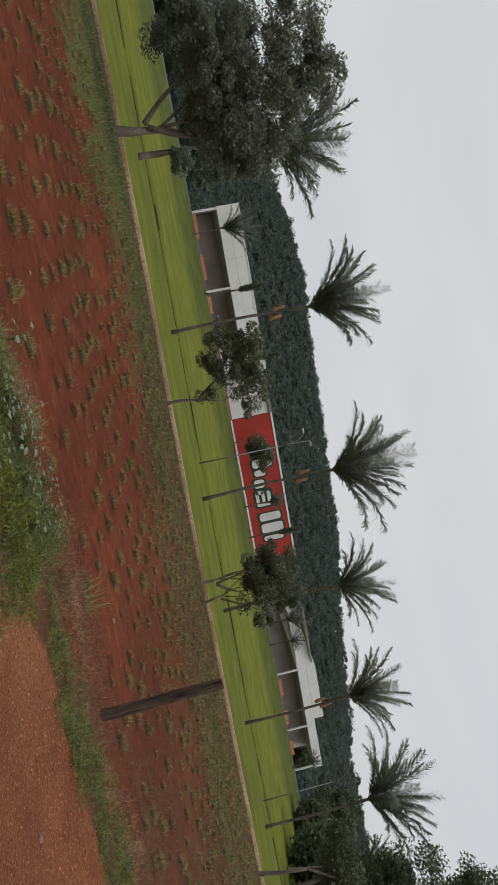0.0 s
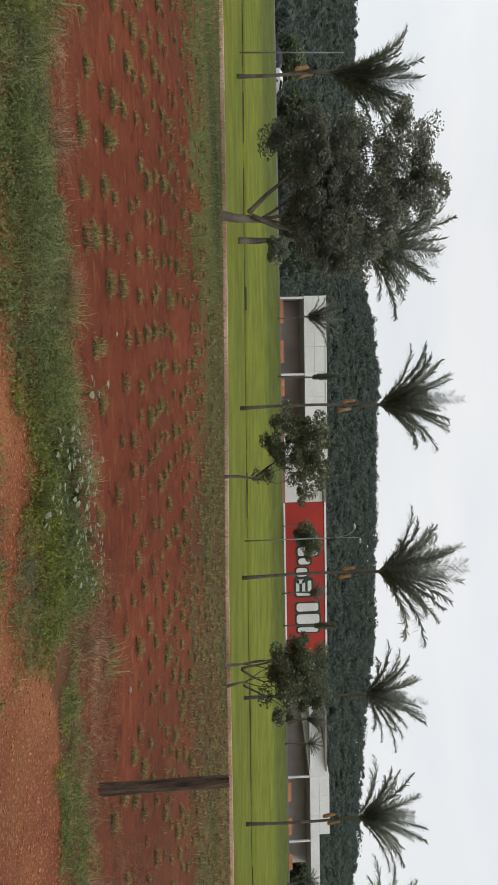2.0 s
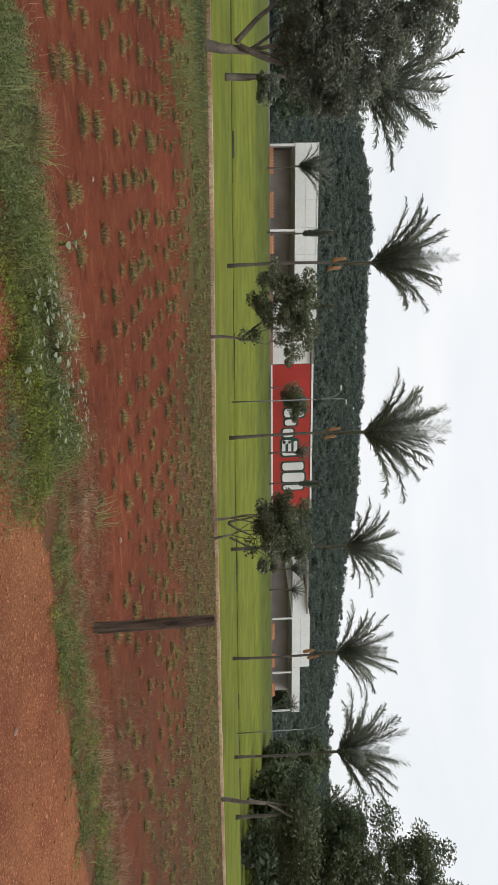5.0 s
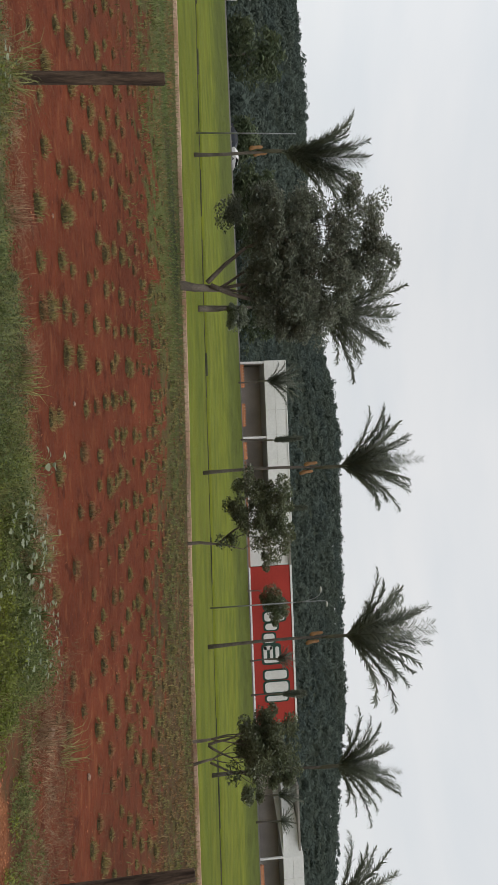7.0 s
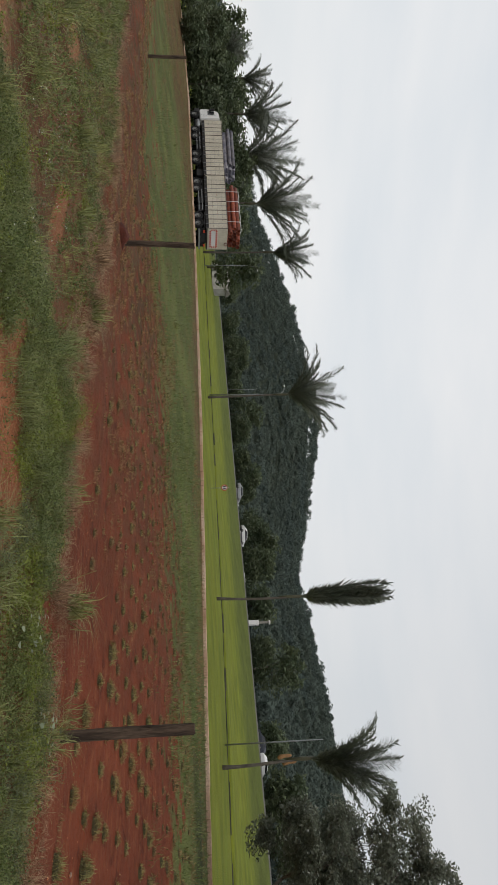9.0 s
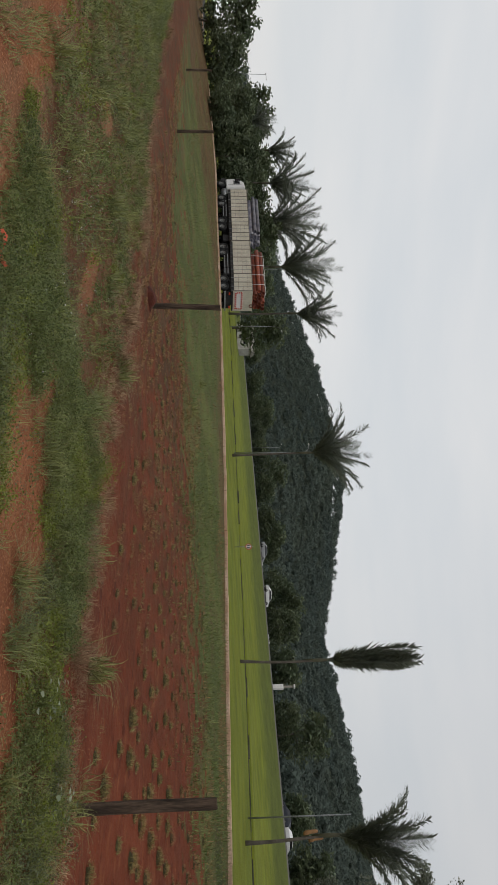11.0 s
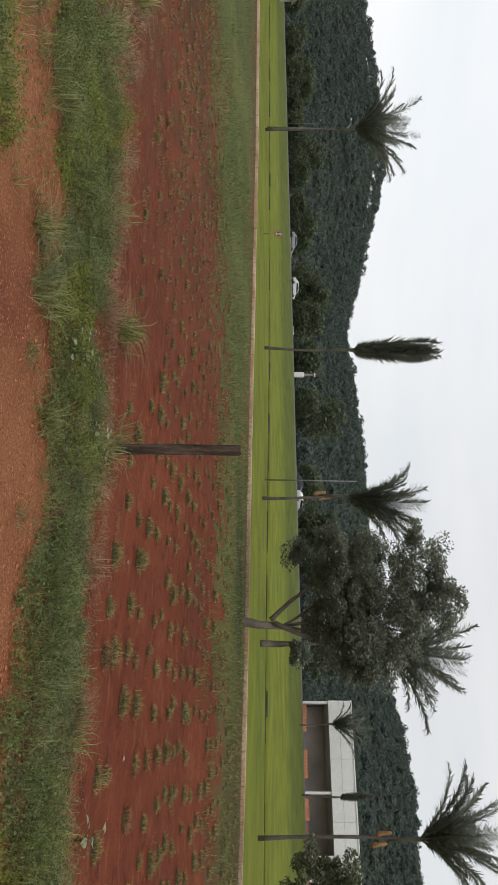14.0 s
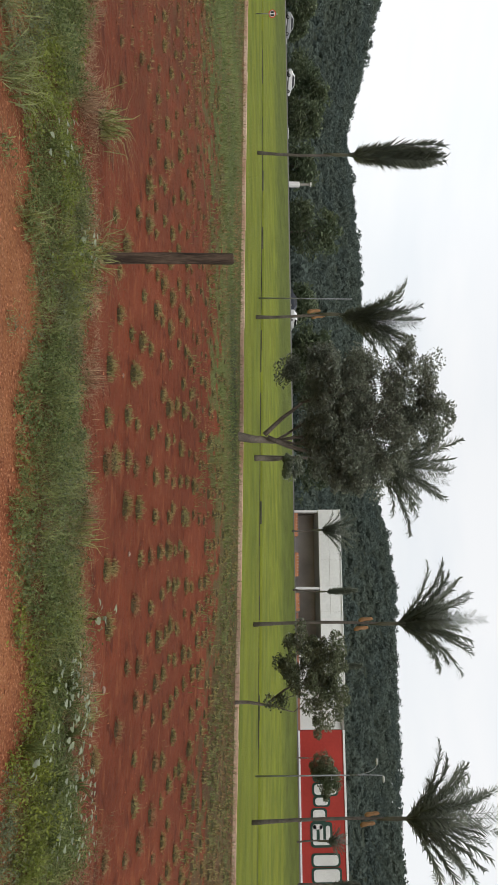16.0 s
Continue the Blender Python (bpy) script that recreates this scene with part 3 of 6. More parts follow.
def palm(x, y, z, crown_z, top_z, spread=0.75, n=15, seed=0, fruit=True, lean=0.0, radius=0.2, tilt=0.0, label="tall palm with a slim grey trunk and feathery upright fronds"):
    rng = random.Random(seed)
    root = empty("palm_tree", x, y, z, 0, label, "palm tree", "palms along the avenue")
    h = crown_z - z
    path, rad = [], []
    for i in range(9):
        t = i / 8
        path.append((lean * t + 0.12 * math.sin(t * 3 + seed), 0.05 * math.sin(2 * t + seed), -0.2 + (h * 0.93 + 0.2) * t))
        rad.append(radius * (1.5 - 0.9 * min(1, t * 5) * 0.45 - 0.25 * t))
    tube("trunk", path, rad, M_PBARK, root, sides=10)
    tx, ty, tz = path[-1]
    tube("crownshaft", [(tx, ty, tz - 1.1), (tx, ty, tz - 0.1), (tx, ty, h + 0.15), (tx, ty, h + 0.55)], [radius * 0.8, radius * 1.35, radius * 1.0, radius * 0.4], M_SHEATH, root, "pale leaf-sheath column", 10)
    scale = (top_z - crown_z) / 6.1
    n = round(n * 1.75)
    for i in range(n):
        f = (i + 0.5) / n
        az = i * 137.5 + rng.uniform(-20, 20)
        tip = math.degrees(spread) * (1.5 if spread < 0.2 else 1.0) * (0.12 + 0.95 * f ** 0.8) * rng.uniform(0.85, 1.15)
        me = FRONDS[5 if spread < 0.2 else 4 if f < 0.15 else min(3, int(f * 4))]
        fr = link("frond", me, None, root)
        s = scale * rng.uniform(0.72, 1.05)
        a2 = math.radians(az)
        q = Matrix.Rotation(a2, 4, "Z") @ Matrix.Rotation(math.radians(tip), 4, "Y")
        fr.matrix_basis = Matrix.Translation((tx, ty, h - 0.1 * f)) @ Matrix.Rotation(math.radians(tilt), 4, "Y") @ q @ Matrix.Scale(s, 4)
    if fruit:
        for k in range(2 if fruit == True else fruit):
            bm = bmesh.new()
            bmesh.ops.create_icosphere(bm, subdivisions=2, radius=1)
            for v in bm.verts:
                v.co = Vector((v.co.x * 0.11 * (1.25 - 0.5 * v.co.z) + 0.03 * math.sin(v.co.z * 9), v.co.y * 0.11 * (1.25 - 0.5 * v.co.z), v.co.z * 0.42 - 0.2 * v.co.x))
            a2 = k * 3.0 + seed
            ob = part("flower_sheath", bm, M_FRUIT, root, "orange-brown hanging flower sheath", True)
            ob.matrix_basis = Matrix.Translation((tx + math.cos(a2) * (radius + 0.16), ty + math.sin(a2) * 0.2, h * 0.80 - 0.2 - 0.3 * k))
    return root


# ---- broadleaved trees ----
def limbs(foot, crown, rad, levels, rng, r0):
    """Tapered trunk and limbs that fork into the crown; returns tubes and twig ends."""
    tubes, ends = [], []

    def grow(p, d, ln, r, lvl):
        pts, rr = [p], [r]
        q, dd = Vector(p), Vector(d)
        for i in range(4):
            dd = (dd + Vector((rng.uniform(-1, 1), rng.uniform(-1, 1), rng.uniform(-0.5, 0.9))) * 0.16).normalized()
            q = q + dd * ln / 4
            pts.append(q.copy())
            rr.append(r * (1 - 0.11 * (i + 1)))
        tubes.append((pts, rr))
        if lvl == 0:
            ends.append(q.copy())
            return
        for k in range(rng.choice((2, 3, 3))):
            tgt = Vector((crown[0] + rng.uniform(-1, 1) * rad[0], crown[1] + rng.uniform(-1, 1) * rad[1], crown[2] + rng.uniform(-0.9, 1) * rad[2]))
            nd = ((tgt - q).normalized() * 0.8 + dd * 0.4).normalized()
            grow(q, nd, (tgt - q).length * rng.uniform(0.35, 0.6), rr[-1] * rng.uniform(0.55, 0.75), lvl - 1)

    for p, d, ln, r in foot:
        grow(Vector(p), Vector(d).normalized(), ln, r * r0, levels)
    return tubes, ends


def tree(name, x, y, z, stems, crown, rad, leaves, leaf, m_leaf, seed, label, category="tree", group="", clumps=90, levels=3, r0=1.0, lobes=None, clump=0.0, crown_label="uneven crown of dark glossy leaves"):
    """stems: (start, direction, length, radius) in the tree's own metres; crown: centre; lobes: list of (centre, radii) of the leaf masses."""
    rng, nrng = random.Random(seed), np.random.default_rng(seed)
    root = empty(name, x, y, z, 0, label, category, group)
    tubes, ends = limbs(stems, crown, rad, levels, rng, r0)
    V, F = [], []
    for pts, rr in tubes:
        v, f = tube_arrays(pts, rr, 7, True)
        o = len(V)
        V += v
        F += [tuple(i + o for i in q) for q in f]
    link("trunk", raw(V, F, "trunk", True), M_BARK, root, "grey-brown forking trunk and limbs")
    lobes = lobes or [(crown, rad)]
    vol = np.array([r[0] * r[1] * r[2] for _, r in lobes]) ** 0.7
    pick = nrng.choice(len(lobes), clumps, p=vol / vol.sum())
    C = []
    for k in pick:
        c, r = lobes[k]
        d = nrng.normal(size=3)
        d /= np.linalg.norm(d)
        C.append(np.array(c) + d * np.array(r) * nrng.uniform(0.3, 1.0) ** 0.5)
    C = np.array(C + [np.array(e) for e in ends])
    per = max(1, leaves // len(C))
    cs = clump or min(rad) * 0.13
    off = nrng.normal(0, 1, (len(C) * per, 3))
    off /= np.linalg.norm(off, axis=1)[:, None]
    off *= nrng.uniform(0.25, 1.0, (len(off), 1)) ** 0.6
    P = np.repeat(C, per, 0) + off * cs * 1.9 * nrng.uniform(0.6, 1.25, (len(C), 1)).repeat(per, 0) * np.array([1, 1, 0.75])
    N = nrng.normal(size=P.shape) * 0.7 + np.array([0, 0, 1.1])
    N /= np.linalg.norm(N, axis=1)[:, None]
    link("crown", leaves_mesh(P, leaf * nrng.uniform(0.6, 1.35, len(P)), N, nrng, "crown"), m_leaf, root, crown_label)
    return root

# ---- palms of the avenue ----
for x, cz, tz, spread, n, fr, tilt in ((-58.3, 12.9, 19.6, 0.6, 17, 0, -5), (-31.8, 10.6, 18.2, 0.14, 18, 0, 0), (-18.6, 9.6, 15.7, 0.32, 18, 1, 10),
                                       (-7.97, 11.7, 18.0, 0.6, 18, 0, 14), (3.2, 13.0, 18.6, 0.55, 20, 2, -6), (15.2, 13.0, 19.4, 0.72, 20, 1, 0), (24.3, 12.0, 16.6, 0.7, 18, 0, 4),
                                       (34.1, 11.5, 16.7, 0.7, 18, 2, 0), (44.2, 11.9, 18.3, 0.8, 19, 0, 0)):
    k = 0.891
    palm(x * k, 41.0, height(x * k, 41.0), 1.6 + (cz - 1.6) * k, 1.6 + (tz - 1.6) * k, spread * 1.12 if spread > 0.2 else spread, n, int(x * 7) % 97, fr, 0.0, 0.095, tilt)
for az, r, e0, e1, spread, tilt in ((-63.6, 96, 7.3, 11.0, 0.5, 4), (-67.4, 92, 5.9, 10.9, 0.62, -8), (-71.0, 95, 4.9, 9.8, 0.75, 0), (-73.9, 103, 4.8, 8.5, 0.7, 6), (-76.3, 106, 4.6, 7.1, 0.6, 4), (-78.2, 108, 3.2, 5.3, 0.7, -10), (-70.2, 110, 4.6, 6.5, 0.9, 10)):
    x, y = r * math.sin(radians(az)), r * math.cos(radians(az))
    palm(x, y, height(x, y + bend2(x)), 1.6 + r * math.tan(radians(e0)), 1.6 + r * math.tan(radians(e1)), spread * 1.05, 15, int(-az * 11) % 89, 0, 0.0, 0.13, tilt)
palm(45.3, 41.0, height(45.3, 41), 9.4, 12.5, 0.7, 18, 44, 0, 0.0, 0.13)

# young palms before the halls
for x, z0, cz, tz, spread, tilt in ((-6.4, 11.3, 15.2, 20.6, 0.55, 0), (2.2, 11.3, 15.6, 20.3, 0.12, 0), (35.0, 11.2, 15.2, 18.2, 0.75, 0), (40.2, 11.1, 15.4, 19.4, 0.15, 4), (59.4, 10.9, 14.7, 17.2, 0.9, 0), (55.5, 10.9, 14.4, 18.4, 0.5, 0), (83.2, 10.8, 14.2, 16.8, 0.9, 0), (12.6, 11.3, 16.6, 20.6, 0.12, 0)):
    palm(x, 98, height(x, 98), cz, tz, spread, 14, int(x * 5) % 83, 0, 0.0, 0.11, tilt, "young palm with a dark tuft of fronds before the hall")

# ---- trees at the road's edge ----
tree("broadleaf_tree", -4.7, 22.5, height(-4.7, 22.5), [((0, 0, -0.3), (0.03, 0, 1), 1.6, 0.18), ((-0.05, 0, 0.9), (-0.75, 0.1, 0.9), 1.7, 0.09), ((0.05, 0, 1.0), (0.3, -0.1, 1), 1.6, 0.1)],
     (-0.9, 0, 4.4), (2.0, 2.0, 2.3), 62000, 0.115, M_LEAF, 5, "large dense dark-green tree at the edge of the road", "tree", clumps=380, levels=3, clump=0.22,
     lobes=[((-1.0, 0, 3.0), (2.0, 2.0, 0.8)), ((-1.4, 0, 3.9), (1.7, 2.0, 0.9)), ((0.5, 0, 3.6), (1.3, 1.6, 1.2)), ((0.3, 0, 5.0), (1.0, 1.5, 0.9)), ((-0.8, 0, 5.5), (1.0, 1.2, 0.6)), ((-2.3, 0, 5.7), (0.8, 0.8, 0.5)), ((-3.1, 0, 5.9), (0.45, 0.5, 0.3)),
            ((-1.6, 0, 6.7), (0.9, 0.9, 0.45)), ((-0.3, 0, 6.3), (0.8, 0.9, 0.6)), ((-1.1, 0, 7.2), (0.6, 0.6, 0.28)), ((-2.5, 0, 6.7), (0.45, 0.5, 0.3)), ((-2.4, 0, 1.75), (0.4, 0.4, 0.35)), ((-2.8, 0, 3.0), (0.4, 0.6, 0.5)), ((1.4, 0, 4.4), (0.6, 0.8, 0.7))])
tree("young_tree", 4.05, 23.0, height(4.05, 23), [((0, 0, -0.3), (0.02, 0, 1), 1.5, 0.07), ((0, 0, 1.1), (-0.7, 0, 0.9), 0.9, 0.05)], (-0.8, 0, 2.5), (1.5, 1.3, 1.1), 17000, 0.10, M_LEAF2, 8,
     "young slender tree with an airy crown at the kerb", "tree", clumps=74, levels=3, clump=0.15, lobes=[((-1.5, 0, 2.1), (1.0, 1.0, 0.8)), ((-1.3, 0, 3.1), (0.9, 0.9, 0.6)), ((-0.2, 0, 3.2), (0.8, 0.8, 0.6)), ((0.55, 0, 3.0), (0.6, 0.6, 0.6)), ((-0.1, 0, 1.3), (0.35, 0.4, 0.35))])
tree("young_tree", 11.3, 23.0, height(11.3, 23), [((-0.45, 0, -0.3), (0.22, 0, 1), 0.95, 0.075), ((-0.25, 0, 0.55), (0.75, 0, 0.8), 0.9, 0.05), ((-0.28, 0, 0.55), (-0.3, 0.1, 1), 1.2, 0.05), ((0.45, 0, -0.3), (-0.15, 0, 1), 1.0, 0.065), ((0.35, 0, 0.6), (0.5, -0.1, 0.9), 1.0, 0.045)],
     (0.1, 0, 2.6), (1.4, 1.3, 1.0), 15000, 0.12, M_LEAF2, 18,
     "young two-stemmed tree with a rounded crown at the kerb", "tree", clumps=40, levels=2, clump=0.19, lobes=[((0.1, 0, 2.1), (1.4, 1.1, 0.7)), ((1.0, 0, 2.1), (0.9, 1, 0.8)), ((-0.8, 0, 2.9), (0.8, 0.8, 0.6)), ((0.5, 0, 3.2), (0.9, 0.8, 0.5)), ((1.3, 0, 3.0), (0.5, 0.6, 0.5))])
tree("broadleaf_tree", 24.3, 23.0, height(24.3, 23), [((0, 0, -0.3), (0.16, 0, 1), 2.3, 0.11), ((0.15, 0, 1.2), (0.7, 0.3, 1), 1.9, 0.07)], (4.6, 1.0, 5.0), (2.0, 1.4, 1.6), 60000, 0.18, M_DEEP, 31,
     "tall dark tree with a broad crown beyond the kerb", "tree", clumps=330, levels=1, clump=0.42,
     lobes=[((6.2, 1.2, 4.9), (2.6, 2.6, 1.9)), ((6.3, 1.2, 7.6), (2.5, 2.6, 2.5)), ((8.1, 1.2, 10.0), (2.7, 2.4, 1.9)), ((5.6, 1.0, 10.0), (1.1, 1.2, 1.0)), ((2.2, 0.5, 3.6), (1.9, 2.0, 1.0)), ((4.1, 1.0, 5.3), (1.4, 2, 1.5)), ((4.3, 0.8, 3.6), (2.6, 2.3, 1.0)), ((7.0, 1.0, 3.9), (2.6, 2.3, 1.1)), ((6.1, 1.0, 6.0), (2.8, 2.6, 1.5))])
# a small shrub on an old trunk before the median
tree("shrub", -7.1, 40.7, height(-7.1, 40.7), [((0, 0, -0.2), (0.02, 0, 1), 1.9, 0.2)], (0.5, 0, 2.3), (0.7, 0.7, 0.6), 1500, 0.2, M_LEAF, 71, "leafy shrub on a thick grey stem in the lawn", "shrub", clumps=24, levels=1, clump=0.2)

# ---- trees along the far edge of the lawn ----
PROTO = []
for i, (h, w, m) in enumerate(((9.0, 4.2, M_DEEP), (7.0, 3.6, M_DEEP), (11.0, 4.4, M_DEEP), (5.5, 3.4, M_DEEP))):
    t = tree("lawn_edge_tree", 0, 0, 0, [((0, 0, -0.4), (0.05, 0, 1), h * 0.35, 0.2)], (0, 0, h * 0.6), (w, w, h * 0.36), 2200, 0.78, m, 90 + i, "dark full-crowned tree behind the far lawn", "tree", "trees behind the lawns", clumps=85, levels=2, clump=0.75,
             lobes=[((0, 0, h * 0.43), (w, w, h * 0.36)), ((w * 0.3, 0, h * 0.74), (w * 0.6, w * 0.6, h * 0.2)), ((-w * 0.4, 0, h * 0.66), (w * 0.5, w * 0.5, h * 0.2))])
    PROTO.append(t)
spots = []
trng = random.Random(77)
for x in range(-205, -16, 6):
    spots.append((x + trng.uniform(-3, 3), 116 + trng.uniform(-4, 10), trng.uniform(0.7, 1.1)))
for x in range(52, 190, 7):
    if x > 96:
        spots.append((x + trng.uniform(-3, 3), 110 + trng.uniform(-3, 10), trng.uniform(0.9, 1.3)))
for x in (-14, 4, 20, 34, 48, 62, 78, 92):
    spots.append((x, 126 + trng.uniform(0, 8), trng.uniform(0.6, 0.8)))
for x, y, s in ((72, 68, 1.15), (80, 72, 1.2), (74, 60, 1.2), (84, 86, 0.95), (96, 96, 1.0), (84, 64, 1.4), (66, 54, 1.1), (92, 78, 1.3)):
    spots.append((x, y, s))
for x, y, s in ((-80, 15.0, 0.5), (-86, 16, 0.55), (-93, 12, 0.7), (-100, 9, 0.8), (-104, 22, 0.85), (-112, 28, 0.9), (-106, 38, 0.9), (-96, 27, 0.6), (-118, 36, 1.0), (-128, 44, 1.2), (-112, 48, 1.1), (-140, 56, 1.2), (-122, 64, 1.1), (-150, 40, 1.2), (-160, 72, 1.2), (-125, 24, 1.0), (-140, 30, 1.1), (-83, 27.5, 0.65), (-89, 25.5, 0.72), (-95, 24, 0.75), (-101, 23, 0.85), (-87, 31, 0.8), (-93, 30, 0.85), (-108, 21, 0.85), (-80, 33, 0.8), (-116, 20, 0.95)):
    spots.append((x, y, s))
for i, (x, y, s) in enumerate(spots):
    v = y + (bend2(x) if y > 33 else bend(x) if y > 12 else 0)
    m = pose(x, y, height(x, v) - 0.1, 0, 0, trng.uniform(0, 360)) @ Matrix.Scale(s, 4)
    k = trng.choice((0, 1, 2, 3))
    if i < 4:
        PROTO[i].matrix_basis = m
    else:
        c = copy_thing(PROTO[k], m)
        c.matrix_basis = m

# a bushy tree before the red wall
tree("bushy_tree", 24.6, 98.5, height(24.6, 98.5), [((0, 0, -0.3), (0.1, 0, 1), 2.0, 0.12)], (2.2, 0, 4.0), (3.2, 2.0, 1.9), 6000, 0.3, M_LEAF2, 61, "bushy olive-green tree before the red wall", "tree", clumps=70, levels=2, clump=0.4,
     lobes=[((1.2, 0, 3.4), (1.8, 1.6, 1.5)), ((3.4, 0, 3.6), (2.0, 1.6, 1.4)), ((2.6, 0, 5.0), (1.9, 1.6, 0.9))])


# ---- the open hall, the red wall and the second hall behind the lawn ----
def column(name, x, y, z0, z1, s, m, parent, label=""):
    return boxed(name, (x - s, x + s, y - s, y + s, z0, z1), m, parent, label, 0.02)


def open_hall():
    root = empty("sports_hall", 0, 104, 0, 0, "white-roofed open hall with a dark interior beyond the lawn", "building")
    z0 = 11.9
    boxed("floor_slab", (-9.9, 22.2, -0.3, 16, z0 - 0.9, z0 + 0.12), M_CONC, root)
    boxed("back_wall", (-9.9, 22.2, 6.0, 6.3, z0 + 0.12, z0 + 6.4), M_DARK, root, "dark back wall")
    boxed("side_wall", (-9.9, -9.65, 3.0, 6.0, z0 + 0.12, z0 + 6.4), M_CONC, root)
    boxed("front_wall", (9.6, 22.2, 0.0, 0.25, z0 + 0.12, z0 + 6.4), M_WALLW, root, "white painted front wall")
    boxed("partition", (9.6, 9.85, 0.25, 6.0, z0 + 0.12, z0 + 6.4), M_CONC, root)
    # fascia of long metal sheets with a seam
    for i in range(7):
        a = -9.95 + i * 3.85
        b = a + 3.83
        boxed("fascia_panel", (a, b, -0.75, -0.6, 15.62, 17.15), M_WHITE, root, bevel=0.02)
        boxed("fascia_panel", (a, b, -0.70, -0.55, 17.19, 18.85), M_WHITE, root, bevel=0.02)
    boxed("roof_trim", (-10.0, 17.0, -0.8, -0.5, 18.85, 19.05), M_WHITE, root, bevel=0.03)
    boxed("roof", (-9.9, 22.2, -0.5, 16.2, 18.45, 18.75), M_CONC, root, "flat sheet roof")
    boxed("soffit", (-9.9, 22.2, -0.5, 16.2, 15.7, 15.82), M_WALLW, root)
    for x in (-9.7, 1.95, 9.5):
        column("column", x, -0.45, z0 - 0.4, 15.62, 0.17, M_WHITE, root, "white steel column")
    boxed("ridge_beam", (17.0, 22.2, -0.2, 0.0, 18.4, 18.75), M_WHITE, root)
    boxed("base_course", (5.6, 22.2, -0.1, 0.0, z0, z0 + 0.45), mat("tan_base_paint", (0.36, 0.17, 0.11), 0.8), root, "reddish base strip")
    for x in (15.6, 17.4):
        tube("railing_post", [(x, -0.4, z0), (x, -0.4, z0 + 1.6)], [0.06, 0.06], M_GREY, root, sides=6)
    tube("railing", [(14.5, -0.4, z0 + 1.5), (18.6, -0.4, z0 + 1.5)], [0.05, 0.05], M_GREY, root, sides=6)
    return root


def rounded_bar(bm, x0, x1, z0, z1, y0, y1, r, flat_left=False):
    """An upright slab with rounded corners in the x-z plane."""
    pts = []
    r = min(r, (x1 - x0) / 2 - 0.01, (z1 - z0) / 2 - 0.01)
    for cx, cz, a0 in ((x1 - r, z1 - r, 0), (x0 + r, z1 - r, 90), (x0 + r, z0 + r, 180), (x1 - r, z0 + r, 270)):
        for k in range(5):
            a = radians(a0 + k * 22.5)
            pts.append((cx + r * math.cos(a), cz + r * math.sin(a)))
    f = [bm.verts.new((x, y0, z)) for x, z in pts]
    b = [bm.verts.new((x, y1, z)) for x, z in pts]
    bm.faces.new(f[::-1])
    bm.faces.new(b)
    for i in range(len(pts)):
        j = (i + 1) % len(pts)
        bm.faces.new((f[i], f[j], b[j], b[i]))


def red_wall():
    root = empty("red_wall", 0, 104, 0, 0, "long red painted wall with big pale emblem shapes and white edges", "wall")
    boxed("wall_panel", (22.3, 47.4, 0.0, 0.3, 11.2, 18.55), M_RED, root)
    boxed("top_edge", (22.3, 47.4, -0.12, 0.32, 18.55, 18.85), M_WHITE, root, "white top edge", 0.02)
    for i in range(6):
        a = 22.3 + i * 4.19
        boxed("base_edge", (a, a + 4.15, -0.14, 0.0, 11.9, 12.28), M_WHITE, root, "white base edge", 0.02)
    # emblem: pale rounded strokes on a dark green field, as plain shapes
    bm = bmesh.new()
    rounded_bar(bm, 34.6, 37.95, 13.55, 16.7, -0.05, 0.01, 0.5)
    part("emblem_outline", bm, M_GREEN, root, "dark green emblem outline")
    for x0, x1, z0, z1 in ((27.5, 29.1, 14.3, 17.4), (29.6, 31.0, 14.2, 17.4), (31.4, 32.4, 14.3, 16.2), (33.0, 34.4, 13.95, 15.7), (38.9, 40.25, 13.9, 17.45), (40.75, 42.35, 13.9, 17.6), (42.95, 43.75, 14.05, 17.4)):
        bm = bmesh.new()
        rounded_bar(bm, x0 - 0.22, x1 + 0.22, z0 - 0.3, z1 + 0.3, -0.05, 0.01, 0.5)
        part("emblem_outline", bm, M_GREEN, root, "dark green emblem outline")
        bm = bmesh.new()
        rounded_bar(bm, x0, x1, z0, z1, -0.11, -0.04, 0.45)
        part("emblem_stroke", bm, M_WALLW, root, "white rounded stroke")
    for x0, x1, z0, z1 in ((35.1, 37.4, 15.75, 16.35), (36.9, 37.6, 13.9, 16.3), (34.95, 37.0, 13.85, 14.4), (34.9, 35.55, 13.9, 15.3), (35.0, 37.2, 14.85, 15.35)):
        bm = bmesh.new()
        rounded_bar(bm, x0, x1, z0, z1, -0.11, -0.04, 0.3)
        part("emblem_stroke", bm, M_WALLW, root, "white rounded stroke")
    return root


